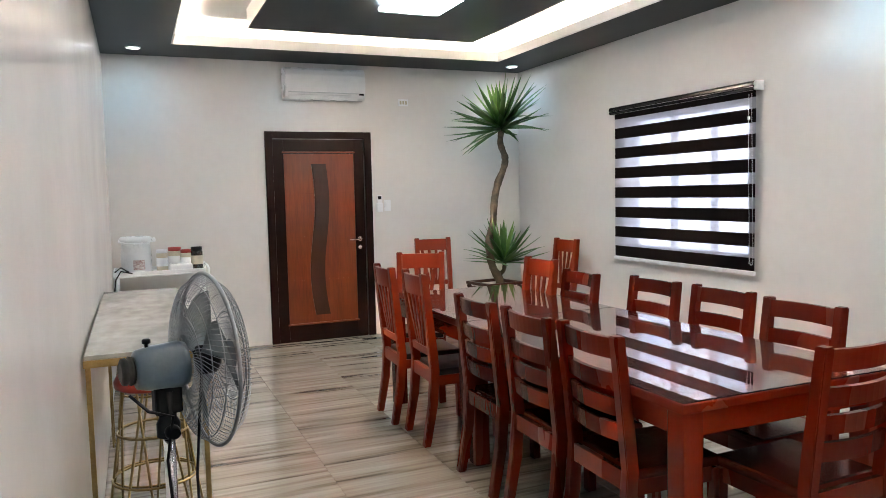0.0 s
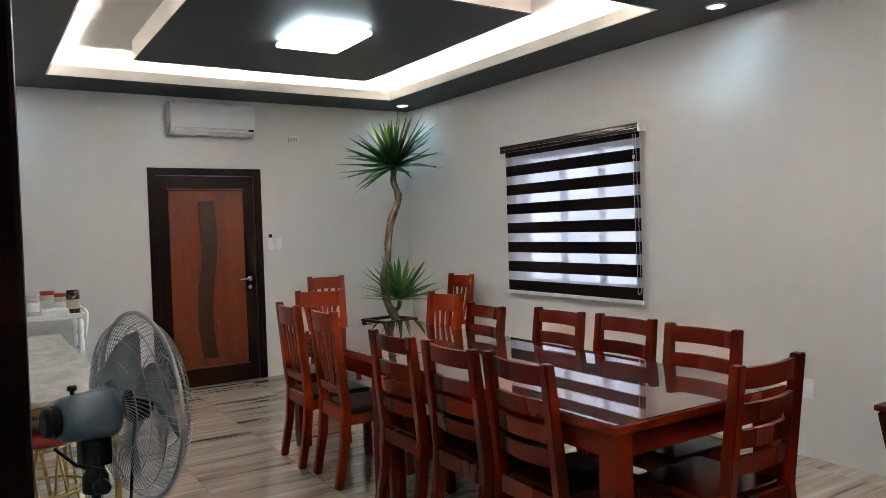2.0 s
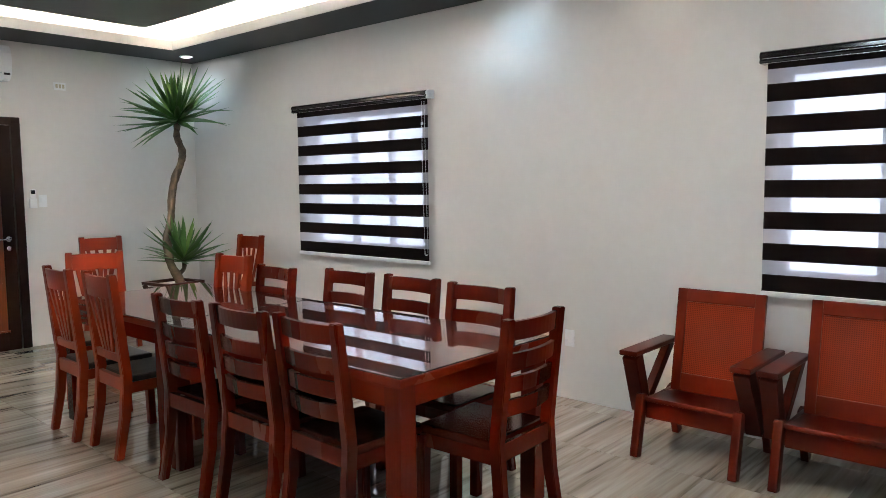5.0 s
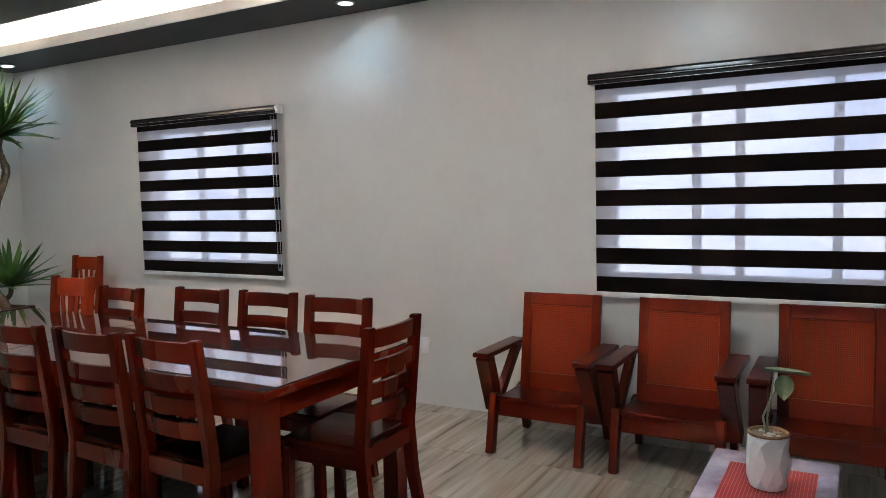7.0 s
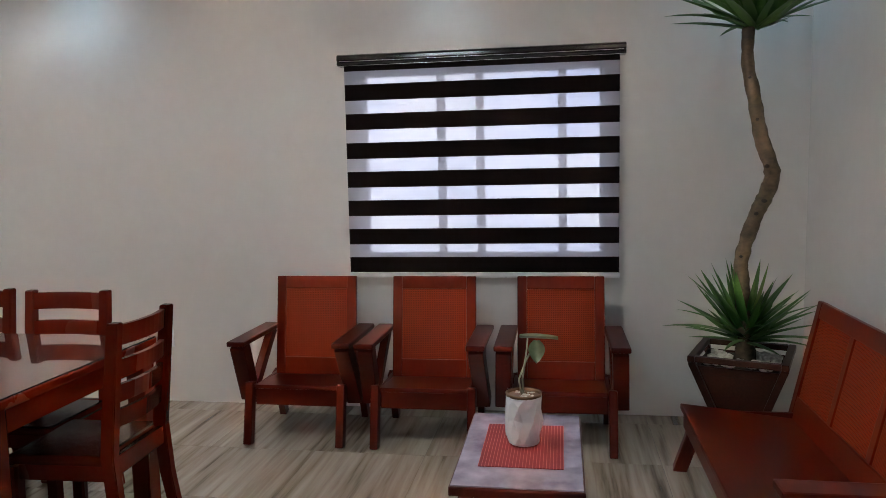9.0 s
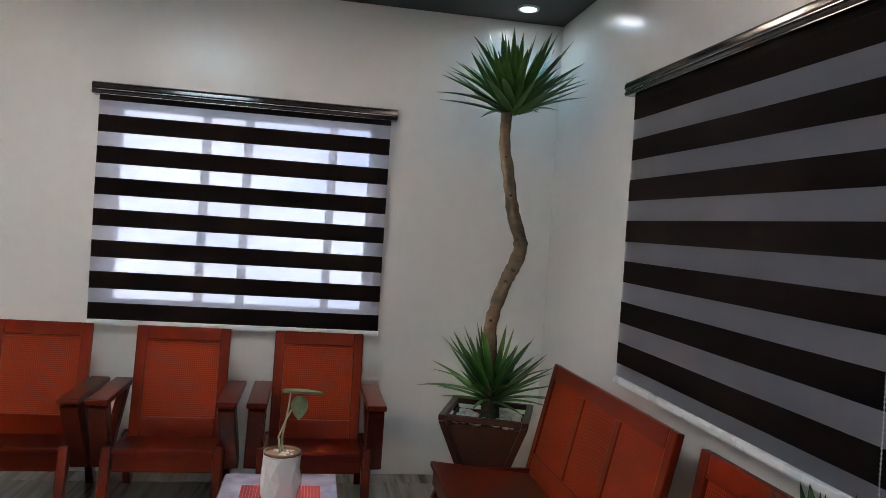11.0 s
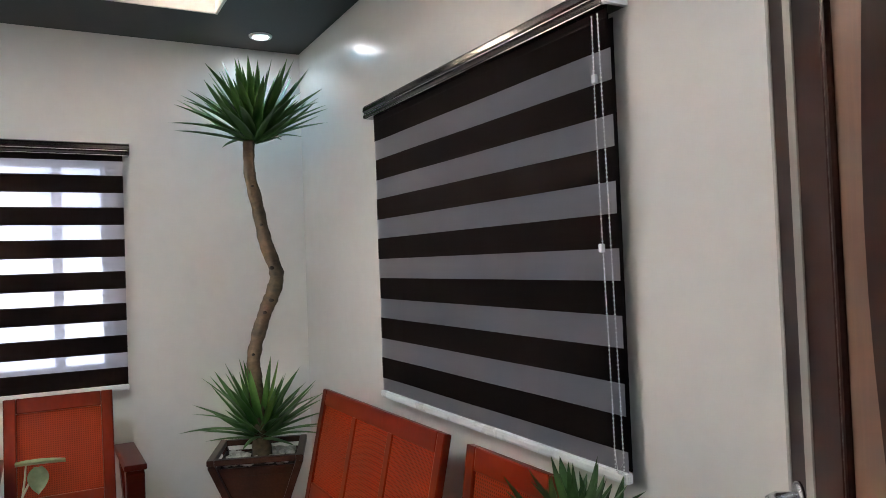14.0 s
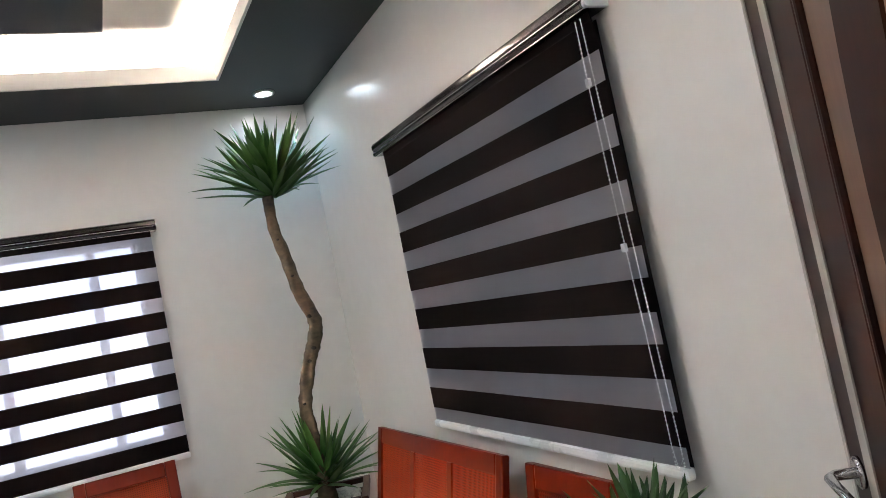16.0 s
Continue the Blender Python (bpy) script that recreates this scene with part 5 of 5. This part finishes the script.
for k in range(3):
    bm, rows = B(), []
    for i in range(9):
        u = i / 8
        r = 0.035 + 0.150 * u
        half_a = 0.30 + 0.30 * math.sin(u * 2.2)
        rows.append([bm.verts.new((0.028 * s * (1 - 0.3 * u), r * math.cos(s * half_a + 0.25 * u), r * math.sin(s * half_a + 0.25 * u))) for s in (-1, -0.5, 0, 0.5, 1)])
    for a, b in zip(rows, rows[1:]):
        for q in range(4):
            bm.faces.new((a[q], a[q + 1], b[q + 1], b[q])).smooth = True
    bmesh.ops.solidify(bm, geom=bm.faces[:], thickness=0.0025)
    bmesh.ops.transform(bm, matrix=Matrix.Translation((cx, 0, cz)) @ Matrix.Rotation(radians(35 + 120 * k), 4, "X"), verts=bm.verts)
    part("fan_blade", bm, BLADE_PLASTIC, fan, "smoky grey blade")
part("cord", tube(B(), [(-0.10, -0.03, 0.871), (-0.06, -0.05, 0.826), (0.0, -0.045, 0.801), (-0.02, -0.05, 0.691), (0.0, -0.045, 0.366), (0.03, -0.06, 0.210), (0.06, -0.08, 0.036)], 0.004, 8), BLACK, fan, "black power cord")
part("cord", tube(B(), [(0.05, -0.077, 0.971), (0.068, -0.080, 0.921), (0.06, -0.075, 0.821), (0.05, -0.06, 0.641), (0.055, -0.055, 0.366), (0.03, -0.05, 0.216)], 0.004, 8), BLACK, fan, "black power cord")


# ---- floor tiles ----
floor = structure("floor", box(B(), W - T, E + T, S - T, N + T, -0.12, -0.012), GROUT, "polished beige floor tiles with grey-brown veins", "floor")
TX0, TY0, TS = 0.85 - 3 * 0.6, 3.75 - 9 * 0.6, 0.6
shapes = {}
rt = random.Random(21)
for i in range(10):
    for j in range(18):
        x0, x1 = max(TX0 + i * TS, W - T), min(TX0 + (i + 1) * TS, E)
        y0, y1 = max(TY0 + j * TS, S), min(TY0 + (j + 1) * TS, N)
        if x1 - x0 < 0.02 or y1 - y0 < 0.02:
            continue
        key = (round(x1 - x0, 3), round(y1 - y0, 3))
        if key not in shapes:
            bm = box(B(), -key[0] / 2 + 0.0011, key[0] / 2 - 0.0011, -key[1] / 2 + 0.0011, key[1] / 2 - 0.0011, -0.010, 0.0, 0.0009)
            me = bpy.data.meshes.new("tile")
            bm.to_mesh(me), bm.free()
            me.materials.append(TILE)
            shapes[key] = me
        ob = new("tile", shapes[key])
        ob.parent = floor
        ob.matrix_basis = pose((x0 + x1) / 2, (y0 + y1) / 2, rt.uniform(-0.0002, 0.0))
